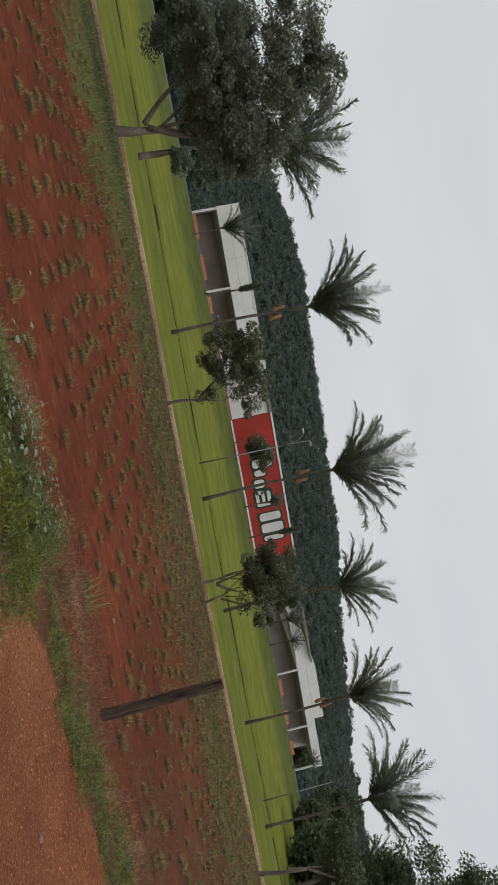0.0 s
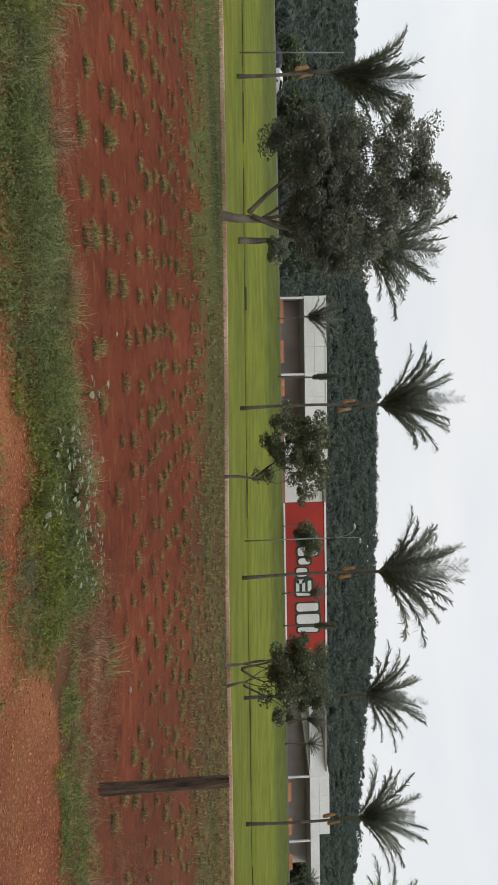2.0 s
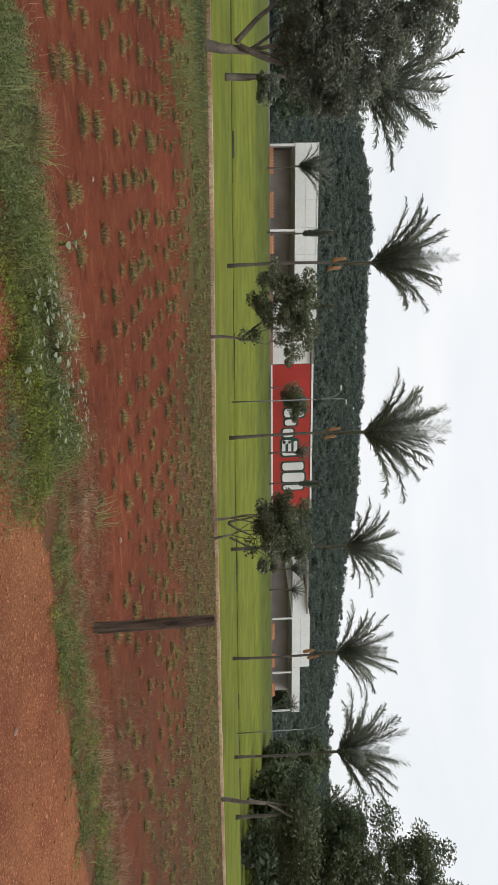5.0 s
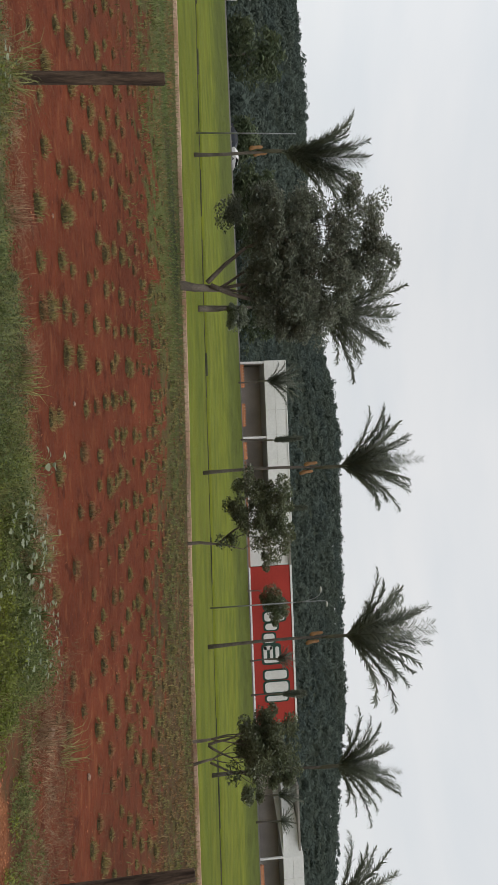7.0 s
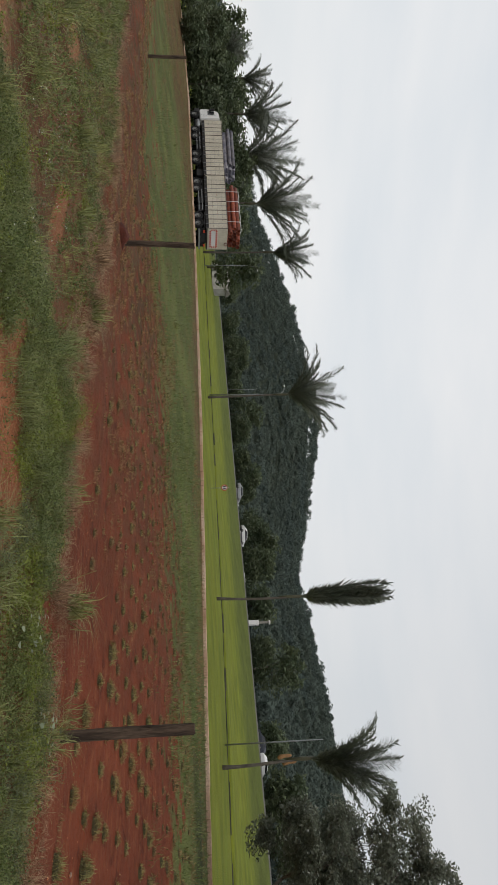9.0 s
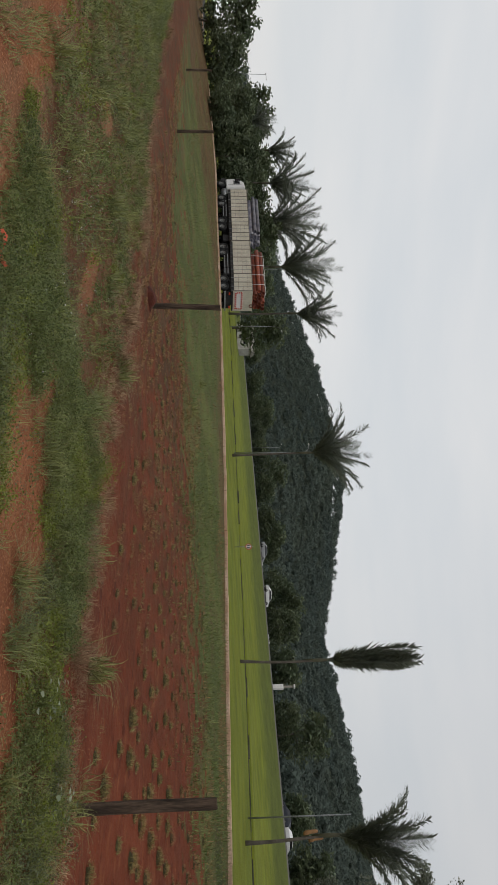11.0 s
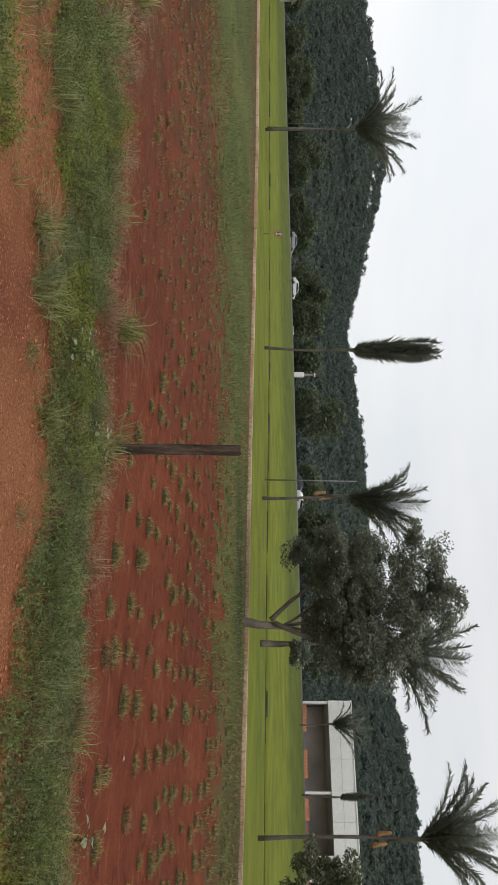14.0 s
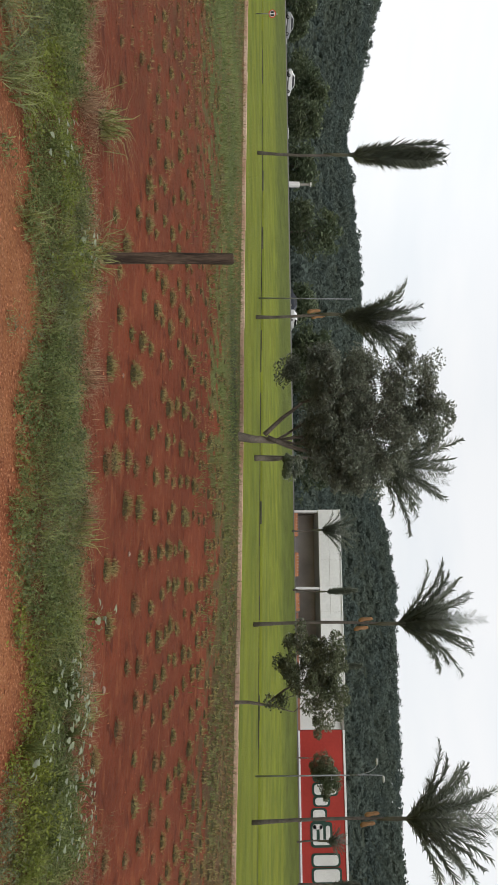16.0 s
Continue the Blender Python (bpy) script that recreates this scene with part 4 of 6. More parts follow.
def second_hall():
    root = empty("market_hall", 0, 104, 0, 0, "low open hall with a white fascia and dark bays", "building")
    z0 = 11.8
    boxed("floor_slab", (57.5, 89.4, -0.2, 16, z0 - 0.9, z0 + 0.1), M_CONC, root)
    boxed("back_wall", (57.5, 89.4, 6.0, 6.3, z0 + 0.1, z0 + 5), M_DARK, root, "dark back wall")
    boxed("roof", (57.5, 79.3, -0.2, 16, 18.3, 18.6), M_CONC, root)
    boxed("low_roof", (79.3, 89.4, -0.2, 16, 16.7, 16.95), M_CONC, root)
    boxed("soffit", (57.5, 89.4, -0.2, 16, 15.75, 15.85), M_WALLW, root)
    for i in range(3):
        a = 68.8 + i * 3.5
        boxed("fascia_panel", (a, a + 3.47, -0.5, -0.35, 15.65, 17.2), M_WHITE, root, bevel=0.02)
        boxed("fascia_panel", (a, a + 3.47, -0.45, -0.3, 17.24, 18.9), M_WHITE, root, bevel=0.02)
    bm = bmesh.new()
    box(bm, 57.5, 68.8, -0.5, -0.35, 0.0, 1.0)
    for v in bm.verts:
        t = (v.co.x - 57.5) / 11.3
        v.co.z = (14.6 + 1.05 * t if v.co.z < 0.5 else 17.4 + 1.5 * t)
        v.co.y += 5.0 * (1 - t)
    part("slanted_fascia", bm, M_WHITE, root, "slanting white fascia")
    boxed("low_fascia", (79.3, 89.4, -0.5, -0.35, 15.65, 17.15), M_WHITE, root, "lower white fascia", 0.02)
    for x in (68.8, 80.4, 89.0):
        column("column", x, -0.25, z0 - 0.4, 15.65, 0.15, M_WHITE, root, "white steel column")
    return root


open_hall()
red_wall()
second_hall()


def barrier(x0, x1, z):
    """Row of moulded plastic barriers with notched tops."""
    root = empty("plastic_barrier", x0, 103.0, z, 0, "orange plastic barrier with a notched top", "barrier", "barriers before the halls")
    bm = bmesh.new()
    box(bm, 0, x1 - x0, -0.2, 0.2, -0.2, 0.35, 0.05)
    part("base", bm, M_ORANGE, root)
    n = int((x1 - x0) / 0.45)
    for i in range(n):
        a = (x1 - x0) * i / n
        boxed("top_block", (a + 0.04, a + (x1 - x0) / n - 0.08, -0.12, 0.12, 0.33, 0.55), M_ORANGE, root, bevel=0.03)


for a, b in ((-9.4, -5.8), (-3.4, 0.2), (2.6, 5.3), (69.2, 72.6), (75.5, 78.6), (82.0, 85.0)):
    barrier(a, b, 11.9)

kerb_run("kerb", 23.5, 0.22, 0.09, -118, 60, 1.0, M_KERB, "stained pale concrete kerb along the road", 0.17, 0.005)
kerb_run("median_kerb", 46.55, 0.2, 0.10, -110, 75, 1.6, M_KERB2, "dark concrete kerb between the lawns", 0.35, 0.035)


# ---- the laden road train on the near road ----
M_CREAM = mat("cream_truck_boards", (0.62, 0.58, 0.48), 0.65, 0.2, 0.7, (0.5, 0.46, 0.37), 0.1, 6, grain="object")
M_CAB = mat("white_cab_paint", (0.75, 0.75, 0.74), 0.35, 0.08, 1, grain="object", spec=0.5)
M_CHASSIS = mat("dark_chassis", (0.035, 0.034, 0.034), 0.6, 0.3, 2, grain="object")
M_RIM = mat("dull_steel_rim", (0.22, 0.22, 0.21), 0.5, 0.2, 3, metal=0.5, grain="object")
M_RUST = mat("red_pipe", (0.15, 0.06, 0.05), 0.7, 0.3, 2.5, (0.30, 0.075, 0.035), grain="object", objrand=0.6)
M_STAKE = mat("worn_steel_stake", (0.16, 0.14, 0.12), 0.6, 0.3, 2, grain="object")
M_GPIPE = mat("grey_pipe", (0.30, 0.29, 0.31), 0.6, 0.25, 1.5, (0.12, 0.12, 0.16), grain="object", objrand=0.5)
M_REDPAINT = mat("red_marking", (0.55, 0.06, 0.03), 0.5, 0.1, 1)
TX, TY, TURN = -59.16, 26.94, 196.9
TZ = height(-64, 27.5) + 0.02


def wheel(parent, u, y):
    w = empty("wheel", 0, 0, 0)
    w.parent = parent
    w.matrix_basis = Matrix.Translation((u, y, 0.5))
    bm = bmesh.new()
    prof = [(0.29, -0.13), (0.46, -0.15), (0.5, -0.11), (0.5, 0.11), (0.46, 0.15), (0.29, 0.13)]
    n = 20
    rings = [[bm.verts.new((r * math.cos(2 * math.pi * k / n), q, r * math.sin(2 * math.pi * k / n))) for r, q in prof] for k in range(n)]
    for k in range(n):
        a, b = rings[k], rings[(k + 1) % n]
        for j in range(len(prof)):
            bm.faces.new((a[j], a[(j + 1) % len(prof)], b[(j + 1) % len(prof)], b[j]))
    part("tyre", bm, M_BLACK, w)
    bm = bmesh.new()
    prof = [(0.3, -0.1), (0.3, 0.1), (0.24, 0.08), (0.12, 0.02), (0.1, 0.12), (0.0, 0.12)]
    rings = [[bm.verts.new((max(r, 0.003) * math.cos(2 * math.pi * k / n), q, max(r, 0.003) * math.sin(2 * math.pi * k / n))) for r, q in prof] for k in range(n)]
    for k in range(n):
        a, b = rings[k], rings[(k + 1) % n]
        for j in range(len(prof) - 1):
            bm.faces.new((a[j], a[j + 1], b[j + 1], b[j]))
    part("rim", bm, M_RIM, w, "dull steel rim")
    return w


LOW, TOP = 1.47, 3.22


def trailer(name, u0, u1, axles, warning):
    root = empty(name, TX, TY, TZ, TURN, "cream-boarded flatbed trailer of a road train, laden with pipes", "trailer", "trailers of the road train")
    boxed("chassis", (u0 + 0.1, u1 + 0.2, -1.9, -0.7, 0.55, 1.2), M_CHASSIS, root)
    boxed("deck", (u0, u1, -2.58, -0.02, 1.2, LOW - 0.01), M_CHASSIS, root)
    # drop boards between stakes, near and far side
    n = max(1, round((u1 - u0) / 1.2))
    w = (u1 - u0) / n
    bh = (TOP - LOW) / 4
    for side in (0.0, -2.55):
        for i in range(n):
            a, b = u0 + i * w, u0 + (i + 1) * w
            for k in range(4):
                boxed("board", (a + 0.03, b - 0.03, side - 0.04, side, LOW + bh * k, LOW + bh * k + bh - 0.014), M_CREAM, root, bevel=0.012)
            boxed("stake", (a - 0.02, a + 0.02, side - 0.05, side + 0.03, 1.2, TOP + 0.02), M_STAKE, root)
            boxed("strap", (a + w * 0.5 - 0.015, a + w * 0.5 + 0.015, side - 0.05, side + 0.02, 1.2, TOP + 0.02), M_GREY, root)
    boxed("tailboard", (u0 - 0.05, u0, -2.56, -0.03, 1.35, TOP), M_CREAM, root, bevel=0.012)
    boxed("headboard", (u1, u1 + 0.05, -2.56, -0.03, 1.35, TOP + 0.1), M_CREAM, root, bevel=0.012)
    boxed("top_rail", (u0, u1, -0.06, 0.02, TOP - 0.02, TOP + 0.04), M_STAKE, root)
    g0, g1 = axles[0] + 0.75, max(axles[0] + 1.5, u1 - 1.9)
    for z in (0.6, 0.9):
        boxed("side_guard", (g0, g1, -0.08, -0.03, z, z + 0.08), M_GREY, root, "pale side guard rail")
    for u in axles:
        for y in (-0.16, -2.42):
            wheel(root, u, y)
        tube("axle", [(u, -2.4, 0.5), (u, -0.2, 0.5)], [0.08, 0.08], M_CHASSIS, root, sides=8)
        boxed("mudguard", (u - 0.45, u + 0.45, -0.4, -0.03, 1.06, 1.12), M_CHASSIS, root, bevel=0.02)
    # dark boxes added between the axles for the shade and clutter under the deck
    for a in np.arange(u0 + 0.4, u1 - 0.6, 1.15):
        if min(abs(a + 0.5 - u) for u in axles + (13.72, 14.82, 6.63, 5.66)) > 1.05:
            boxed("shade_fill_box", (a, a + 0.95, -1.7, -0.35, 0.5, 1.18), M_CHASSIS, root, bevel=0.03)
    if warning:
        # the tail carries a pale panel with a red striped border
        boxed("warning_panel", (u0 - 0.075, u0 - 0.055, -2.3, -0.12, 1.5, 2.3), M_WALLW, root, "white panel with a red striped border")
        for i in range(9):
            for z in (1.52, 2.10):
                y = -2.26 + 2.06 * i / 9
                bm = bmesh.new()
                vs = box(bm, u0 - 0.09, u0 - 0.078, y, y + 0.14, z, z + 0.18)
                for v in vs[4:]:
                    v.co.y += 0.08
                part("stripe", bm, M_REDPAINT, root, "red stripe")
        for y in (-2.28, -0.26):
            for z in (1.66, 1.86, 2.04):
                boxed("stripe", (u0 - 0.09, u0 - 0.078, y - 0.02, y + 0.16, z + 0.05, z + 0.16), M_REDPAINT, root, "red stripe")
        boxed("bumper_bar", (u0 - 0.06, u0 + 0.02, -2.5, -0.08, 0.5, 0.66), M_GREY, root)
        for y in (-2.3, -0.6):
            boxed("mudflap", (u0 + 0.05, u0 + 0.08, y, y + 0.5, 0.35, 1.1), M_BLACK, root)
            boxed("tail_light", (u0 - 0.06, u0 - 0.03, y + 0.1, y + 0.4, 0.95, 1.1), M_REDPAINT, root, "red tail light")
    return root


trailer("rear_trailer", 0.0, 7.35, (1.8, 0.77), True)
trailer("front_trailer", 7.5, 16.2, (10.83, 9.85), False)


def tractor():
    root = empty("tractor_unit", TX, TY, TZ, TURN, "white cab-over tractor unit at the head of the road train", "truck")
    boxed("chassis", (13.0, 18.0, -1.8, -0.8, 0.75, 1.05), M_CHASSIS, root)
    bm = bmesh.new()
    outline = [(16.5, 1.05), (18.2, 1.0), (18.27, 1.7), (18.1, 2.5), (17.75, 3.0), (16.6, 3.12)]
    for y in (-0.06, -2.5):
        [bm.verts.new((u, y, z)) for u, z in outline]
    bm.verts.ensure_lookup_table()
    k = len(outline)
    bm.faces.new([bm.verts[i] for i in range(k)][::-1])
    bm.faces.new([bm.verts[i + k] for i in range(k)])
    for i in range(k):
        j = (i + 1) % k
        bm.faces.new((bm.verts[i], bm.verts[j], bm.verts[j + k], bm.verts[i + k]))
    bmesh.ops.recalc_face_normals(bm, faces=bm.faces)
    bmesh.ops.bevel(bm, geom=list(bm.edges), offset=0.07, segments=2, affect="EDGES")
    cab = part("cab", bm, M_CAB, root, "white cab")
    bm = bmesh.new()
    vs = box(bm, 17.25, 17.95, -0.058, -0.05, 1.85, 2.55)
    for v in vs:
        if v.co.z > 2.2 and v.co.x > 17.5:
            v.co.x -= 0.2
    part("side_window", bm, M_GLASS, cab, "dark side window")
    bm = bmesh.new()
    vs = box(bm, 18.1, 18.16, -2.35, -0.2, 1.75, 2.5)
    for v in vs:
        v.co.x += 0.15 - 0.24 * (v.co.z - 1.75) / 0.75
    part("windscreen", bm, M_GLASS, cab, "dark windscreen")
    boxed("door_seam", (17.18, 17.20, -0.062, -0.05, 1.2, 2.75), M_CHASSIS, cab)
    boxed("bumper", (17.7, 18.35, -2.5, -0.05, 0.42, 0.99), M_CHASSIS, root, bevel=0.05)
    boxed("mirror", (17.8, 17.92, -0.02, 0.2, 2.0, 2.6), M_CHASSIS, root, bevel=0.03)
    boxed("headlight", (18.33, 18.37, -0.5, -0.15, 0.6, 0.8), M_GLASS, root)
    tube("fuel_tank", [(15.5, -0.35, 0.78), (16.5, -0.35, 0.78)], [0.32, 0.32], M_GREY, root, "steel fuel tank", 14)
    for u in (14.82, 13.72, 17.4):
        for y in (-0.16, -2.42):
            wheel(root, u, y)
    return root


tractor()


def dolly():
    root = empty("trailer_dolly", TX, TY, TZ, TURN, "dark two-axle dolly between the trailers", "trailer")
    boxed("frame", (5.2, 7.9, -1.8, -0.8, 0.62, 0.88), M_CHASSIS, root)
    for u in (6.63, 5.66):
        for y in (-0.16, -2.42):
            wheel(root, u, y)


dolly()


def pipe_mesh(ln, r):
    n, V, F = 14, [], []
    for u, q in ((0, r), (ln, r), (ln, r * 0.84), (0, r * 0.84)):
        V += [(u, q * math.cos(2 * math.pi * k / n), q * math.sin(2 * math.pi * k / n)) for k in range(n)]
    for j in range(4):
        for k in range(n):
            F.append((j * n + k, j * n + (k + 1) % n, ((j + 1) % 4) * n + (k + 1) % n, ((j + 1) % 4) * n + k))
    return raw(V, F, "pipe", True)


def load(u0, ln, m, layers, count, r, label, group, step):
    me = pipe_mesh(ln, r)
    me.materials.append(m)
    rng = random.Random(int(u0 * 10))
    base = pose(TX, TY, TZ, 0, 0, TURN)
    for L in range(layers):
        for k in range(count - (L % 2)):
            ob = new("pipe", me)
            y = -0.12 - r - (2.36 - 2 * r) * (k + 0.5 * (L % 2)) / (count - 1)
            ob.matrix_world = base @ Matrix.Translation((u0 + step * L + rng.uniform(-0.3, 0.3), y, LOW + r + L * r * 1.82))
            tagged(ob, label, "pipe", group)


load(8.6, 5.7, M_GPIPE, 8, 6, 0.2, "grey plastic pipe stacked on the trailer bed", "grey pipes on the front trailer", 0.1)
load(0.5, 5.9, M_RUST, 8, 6, 0.2, "red-brown pipe stacked on the trailer bed", "red pipes on the rear trailer", -0.08)
for i, u in enumerate((0.9, 2.3, 3.7, 5.1)):
    ob = tube("lashing_strap", [(u, 0.02, TOP), (u + 0.2, -0.2, 4.46), (u + 0.35, -1.3, 4.62), (u + 0.5, -2.4, 4.46), (u + 0.7, -2.6, TOP)], [0.03] * 5, M_WALLW, sides=5)
    ob.matrix_world = pose(TX, TY, TZ, 0, 0, TURN)
    tagged(ob, "pale lashing strap over the stacked pipes", "strap", "lashing straps")


# ---- weeds, grass and planted tufts ----
def on_ground(x, y):
    v = y
    b = bend(x)
    if y > 7.5 and b > 0:
        v = 7.5 + (y - 7.5) * 13.5 / (13.5 - b) if y < 21 - b else y + b
    return height(x, v)


def weedy(x, y, ragged):
    """How thick the weeds stand at a spot of the verge."""
    for a, b, c, d in OUTER:
        if ((x - a) / c) ** 2 + ((y - b) / d) ** 2 < 1 + ragged * 1.5 + 1.1 * noise.noise((x * 5.0, y * 8.0, 13)):
            return 0.4
    w = weeds_from(x) + ragged * 0.7
    if y < w or y > weeds_to(x) + ragged * 0.6:
        return 0.0
    for a, b, c, d in BARE:
        if ((x - a) / c) ** 2 + ((y - b) / d) ** 2 < 1 + ragged:
            return 0.04
    thin = 1.0 if x < 2.4 else max(0.05, 0.26 + 1.2 * noise.noise((x * 1.7, y * 2.3, 61)))
    return min(1.0, 0.55 + (y - w) * 1.5) * thin


def scatter(n, x0, x1, y0, y1, rng, thick):
    pts = []
    tries = 0
    while len(pts) < n and tries < n * 12:
        tries += 1
        x, y = rng.uniform(x0, x1), rng.uniform(y0, y1)
        rag = 0.55 * noise.noise((x * 0.9, y * 0.9, 5)) + 0.25 * noise.noise((x * 3.1, y * 3.1, 2))
        if rng.random() < thick(x, y, rag):
            pts.append((x, y, on_ground(x, y)))
    return np.array(pts)


def inland(P):
    """Low at the ragged near edge of the verge, full height a step further in."""
    return np.array([min(1.0, max(0.25, (y - weeds_from(x)) / 0.45)) * (1.0 if x < 2.4 else 0.62) for x, y, _ in P])


def lump(P):
    """Uneven height of the herb layer."""
    return np.array([0.42 + 0.6 * noise.noise((x * 1.4, y * 1.4, 11)) + 0.75 * noise.noise((x * 4.0, y * 4.0, 1)) for x, y, _ in P]).clip(0.1, 1.2)


def verge():
    rng = np.random.default_rng(21)
    # leafy herbs: rounded plants of three kinds, with darker gaps between them
    C = np.concatenate([scatter(4300, -7, 10, 1.0, 7.4, rng, weedy), scatter(2900, -40, -3.9, -2.5, 7.3, rng, weedy)])
    far = C[:, 0] < -8
    r = rng.uniform(0.05, 0.15, len(C)) * np.where(far, 1.4, 1.0)
    h = (0.05 + 0.30 * lump(C) * inland(C)) * rng.uniform(0.55, 1.15, len(C))
    kind = np.array([1 if noise.noise((x * 0.9, y * 1.6, 40)) + rng.normal(0, 0.1) > 0.24 else 2 if noise.noise((x * 0.6, y * 1.1, 55)) + rng.normal(0, 0.15) > 0.2 else 0 for x, y, _ in C])
    for k, (name, m, per, label) in enumerate((("leafy_weeds", M_WEED, 31, "thick low leafy green weeds along the track"), ("yellowish_weeds", M_WEED2, 31, "patches of bright yellow-green weeds along the track"), ("greyish_weeds", M_WEED3, 30, "patches of grey-green small-leaved weeds along the track"))):
        c, rr, hh = (np.repeat(v[kind == k], per, 0) for v in (C, r, h))
        n = len(c)
        a, q = rng.uniform(0, 2 * np.pi, n), np.sqrt(rng.uniform(0, 1, n))
        P = c + np.c_[np.cos(a) * q * rr, np.sin(a) * q * rr, hh * (1 - q ** 1.8) * rng.uniform(0.55, 1.08, n) + 0.008]
        N = np.c_[np.cos(a) * q, np.sin(a) * q, np.full(n, 0.7)] + rng.normal(0, 0.6, (n, 3))
        N /= np.linalg.norm(N, axis=1)[:, None]
        size = rng.uniform(0.016, 0.034, n) * (0.75 if k == 2 else 1.0) * np.where(c[:, 0] < -8, 1.5, 1.0)
        tagged(link(name, leaves_mesh(P, size, N, rng, name, 0.5), m), label, "weeds", kind="stuff")
    # grass between them, in tussocks and singly
    C = np.concatenate([scatter(1500, -7, 10, 1.0, 7.4, rng, weedy), scatter(1100, -40, -4.5, -2.8, 7.3, rng, weedy)])
    T = np.repeat(C, 22, 0) + np.c_[rng.normal(0, 0.035, (len(C) * 22, 2)), np.zeros(len(C) * 22)]
    tall = np.repeat(rng.uniform(0.6, 1.5, len(C)), 22)
    S = np.concatenate([scatter(17000, -7, 10, 1.0, 7.4, rng, weedy), scatter(9000, -40, -4.5, -2.8, 7.3, rng, weedy)])
    P, tall = np.concatenate([T, S]), np.concatenate([tall, np.full(len(S), 0.9)])
    h = lump(P) * inland(P) * tall
    tagged(link("verge_grass", blades_mesh(P, (0.06 + 0.27 * h) * rng.uniform(0.5, 1.3, len(P)) * np.where(P[:, 0] < -8, 1.3, 1.0), rng.uniform(0.003, 0.006, len(P)) * np.where(P[:, 0] < -8, 1.6, 1.0), rng.uniform(0.2, 1.4, len(P)), rng, "verge_grass", 0.5), M_BLADE), "rank green grass among the verge weeds", "grass", kind="stuff")
    # low grass creeping over the track
    P = scatter(5000, -13, -4.4, -1.5, 1.8, rng, lambda x, y, r: 0.8 if r + noise.noise((x * 0.5, y * 2.2, 3)) > 0.22 else 0.0)
    tagged(link("track_grass", blades_mesh(P, rng.uniform(0.04, 0.14, len(P)), rng.uniform(0.005, 0.01, len(P)), rng.uniform(0.2, 1.3, len(P)), rng, "track_grass"), M_BLADE), "sparse low grass creeping over the track", "grass", kind="stuff")
    # dry straw on the field side
    P = scatter(26000, -34, 12, 4.0, 7.9, rng, lambda x, y, r: 0.0 if abs(y - weeds_to(x) - 0.2) > 0.55 else 0.9 if r + 0.1 * math.sin(x) > -0.02 else 0.15)
    tagged(link("dry_straw", blades_mesh(P, rng.uniform(0.05, 0.2, len(P)), rng.uniform(0.002, 0.0045, len(P)) * np.where(P[:, 0] < -8, 1.8, 1.0), rng.uniform(0.5, 1.5, len(P)), rng, "dry_straw", 0.5), M_DRY), "bleached dry straw at the field's edge", "grass", kind="stuff")
    # tangled dead stalks in the field beyond the fence
    P = scatter(9000, 2.6, 17, 6.4, 13.0, rng, lambda x, y, r: 0.9 if y > weeds_to(x) and abs(y - 7.2 - max(0.0, x - 5) * 0.45) < 0.8 + r * 2.5 else 0.04)
    tagged(link("dead_stalks", blades_mesh(P, rng.uniform(0.06, 0.24, len(P)), rng.uniform(0.002, 0.0045, len(P)), rng.uniform(0.4, 1.5, len(P)), rng, "dead_stalks", 0.5), M_STALK), "tangled pale dead stalks lying on the field", "grass", kind="stuff")


M_STALK = mat("dead_stalk", (0.27, 0.20, 0.125), 0.85, 0.35, 0.8, (0.16, 0.12, 0.06), island=True, trans=0.2)
M_DRYTUFT = mat("withered_tuft", (0.31, 0.17, 0.08), 0.85, 0.3, 0.8, (0.24, 0.185, 0.085), island=True, trans=0.2)
verge()


def grass_clump(x, y, n, ln, seed, m=None, label="tall clump of arching green grass on the verge"):
    rng = np.random.default_rng(seed)
    n = n * 2 if m else round(n * 0.9)
    P = np.tile(np.array([[x, y, on_ground(x, y)]]), (n, 1))
    P[:, :2] += rng.normal(0, 0.05 + ln * 0.08, (n, 2))
    me = blades_mesh(P, ln * rng.uniform(0.55, 1.2, n), rng.uniform(0.005, 0.010, n) * (0.6 if m else 1.7 if seed == 1 else 1.0) * (1.5 if x < -8 else 1.0), rng.uniform(0.15, 1.35, n), rng, "grass_clump", 0.55)
    tagged(link("grass_clump", me, m or M_BLADE), label, "grass clump", "clumps of tall grass")


for x, y, n, ln, s in ((-4.75, 6.55, 150, 0.55, 1), (-3.95, 4.04, 120, 0.36, 2), (-3.5, 4.36, 130, 0.4, 3), (-5.22, 3.84, 90, 0.34, 20), (-6.0, 5.9, 100, 0.42, 21), (-6.52, 2.95, 120, 0.42, 22), (-2.6, 4.75, 60, 0.32, 4), (-3.2, 6.5, 90, 0.4, 5), (-3.6, 7.0, 60, 0.4, 6), (-9.2, 5.4, 110, 0.5, 7), (-7.6, 4.9, 90, 0.45, 8), (-12.5, 4.0, 110, 0.5, 9),
                       (-6.5, 1.6, 100, 0.42, 10), (-8.4, 0.9, 100, 0.45, 11), (-0.4, 6.4, 90, 0.38, 12), (1.2, 6.9, 70, 0.3, 13), (-10.5, 17.8, 70, 0.5, 14), (-20, 13.5, 80, 0.55, 15), (-16, 14.5, 70, 0.5, 16), (-24, 15, 80, 0.5, 17), (-13, 16.5, 60, 0.45, 18), (3.6, 7.6, 50, 0.5, 19)):
    grass_clump(x, y, n, ln, s)
crng = random.Random(404)
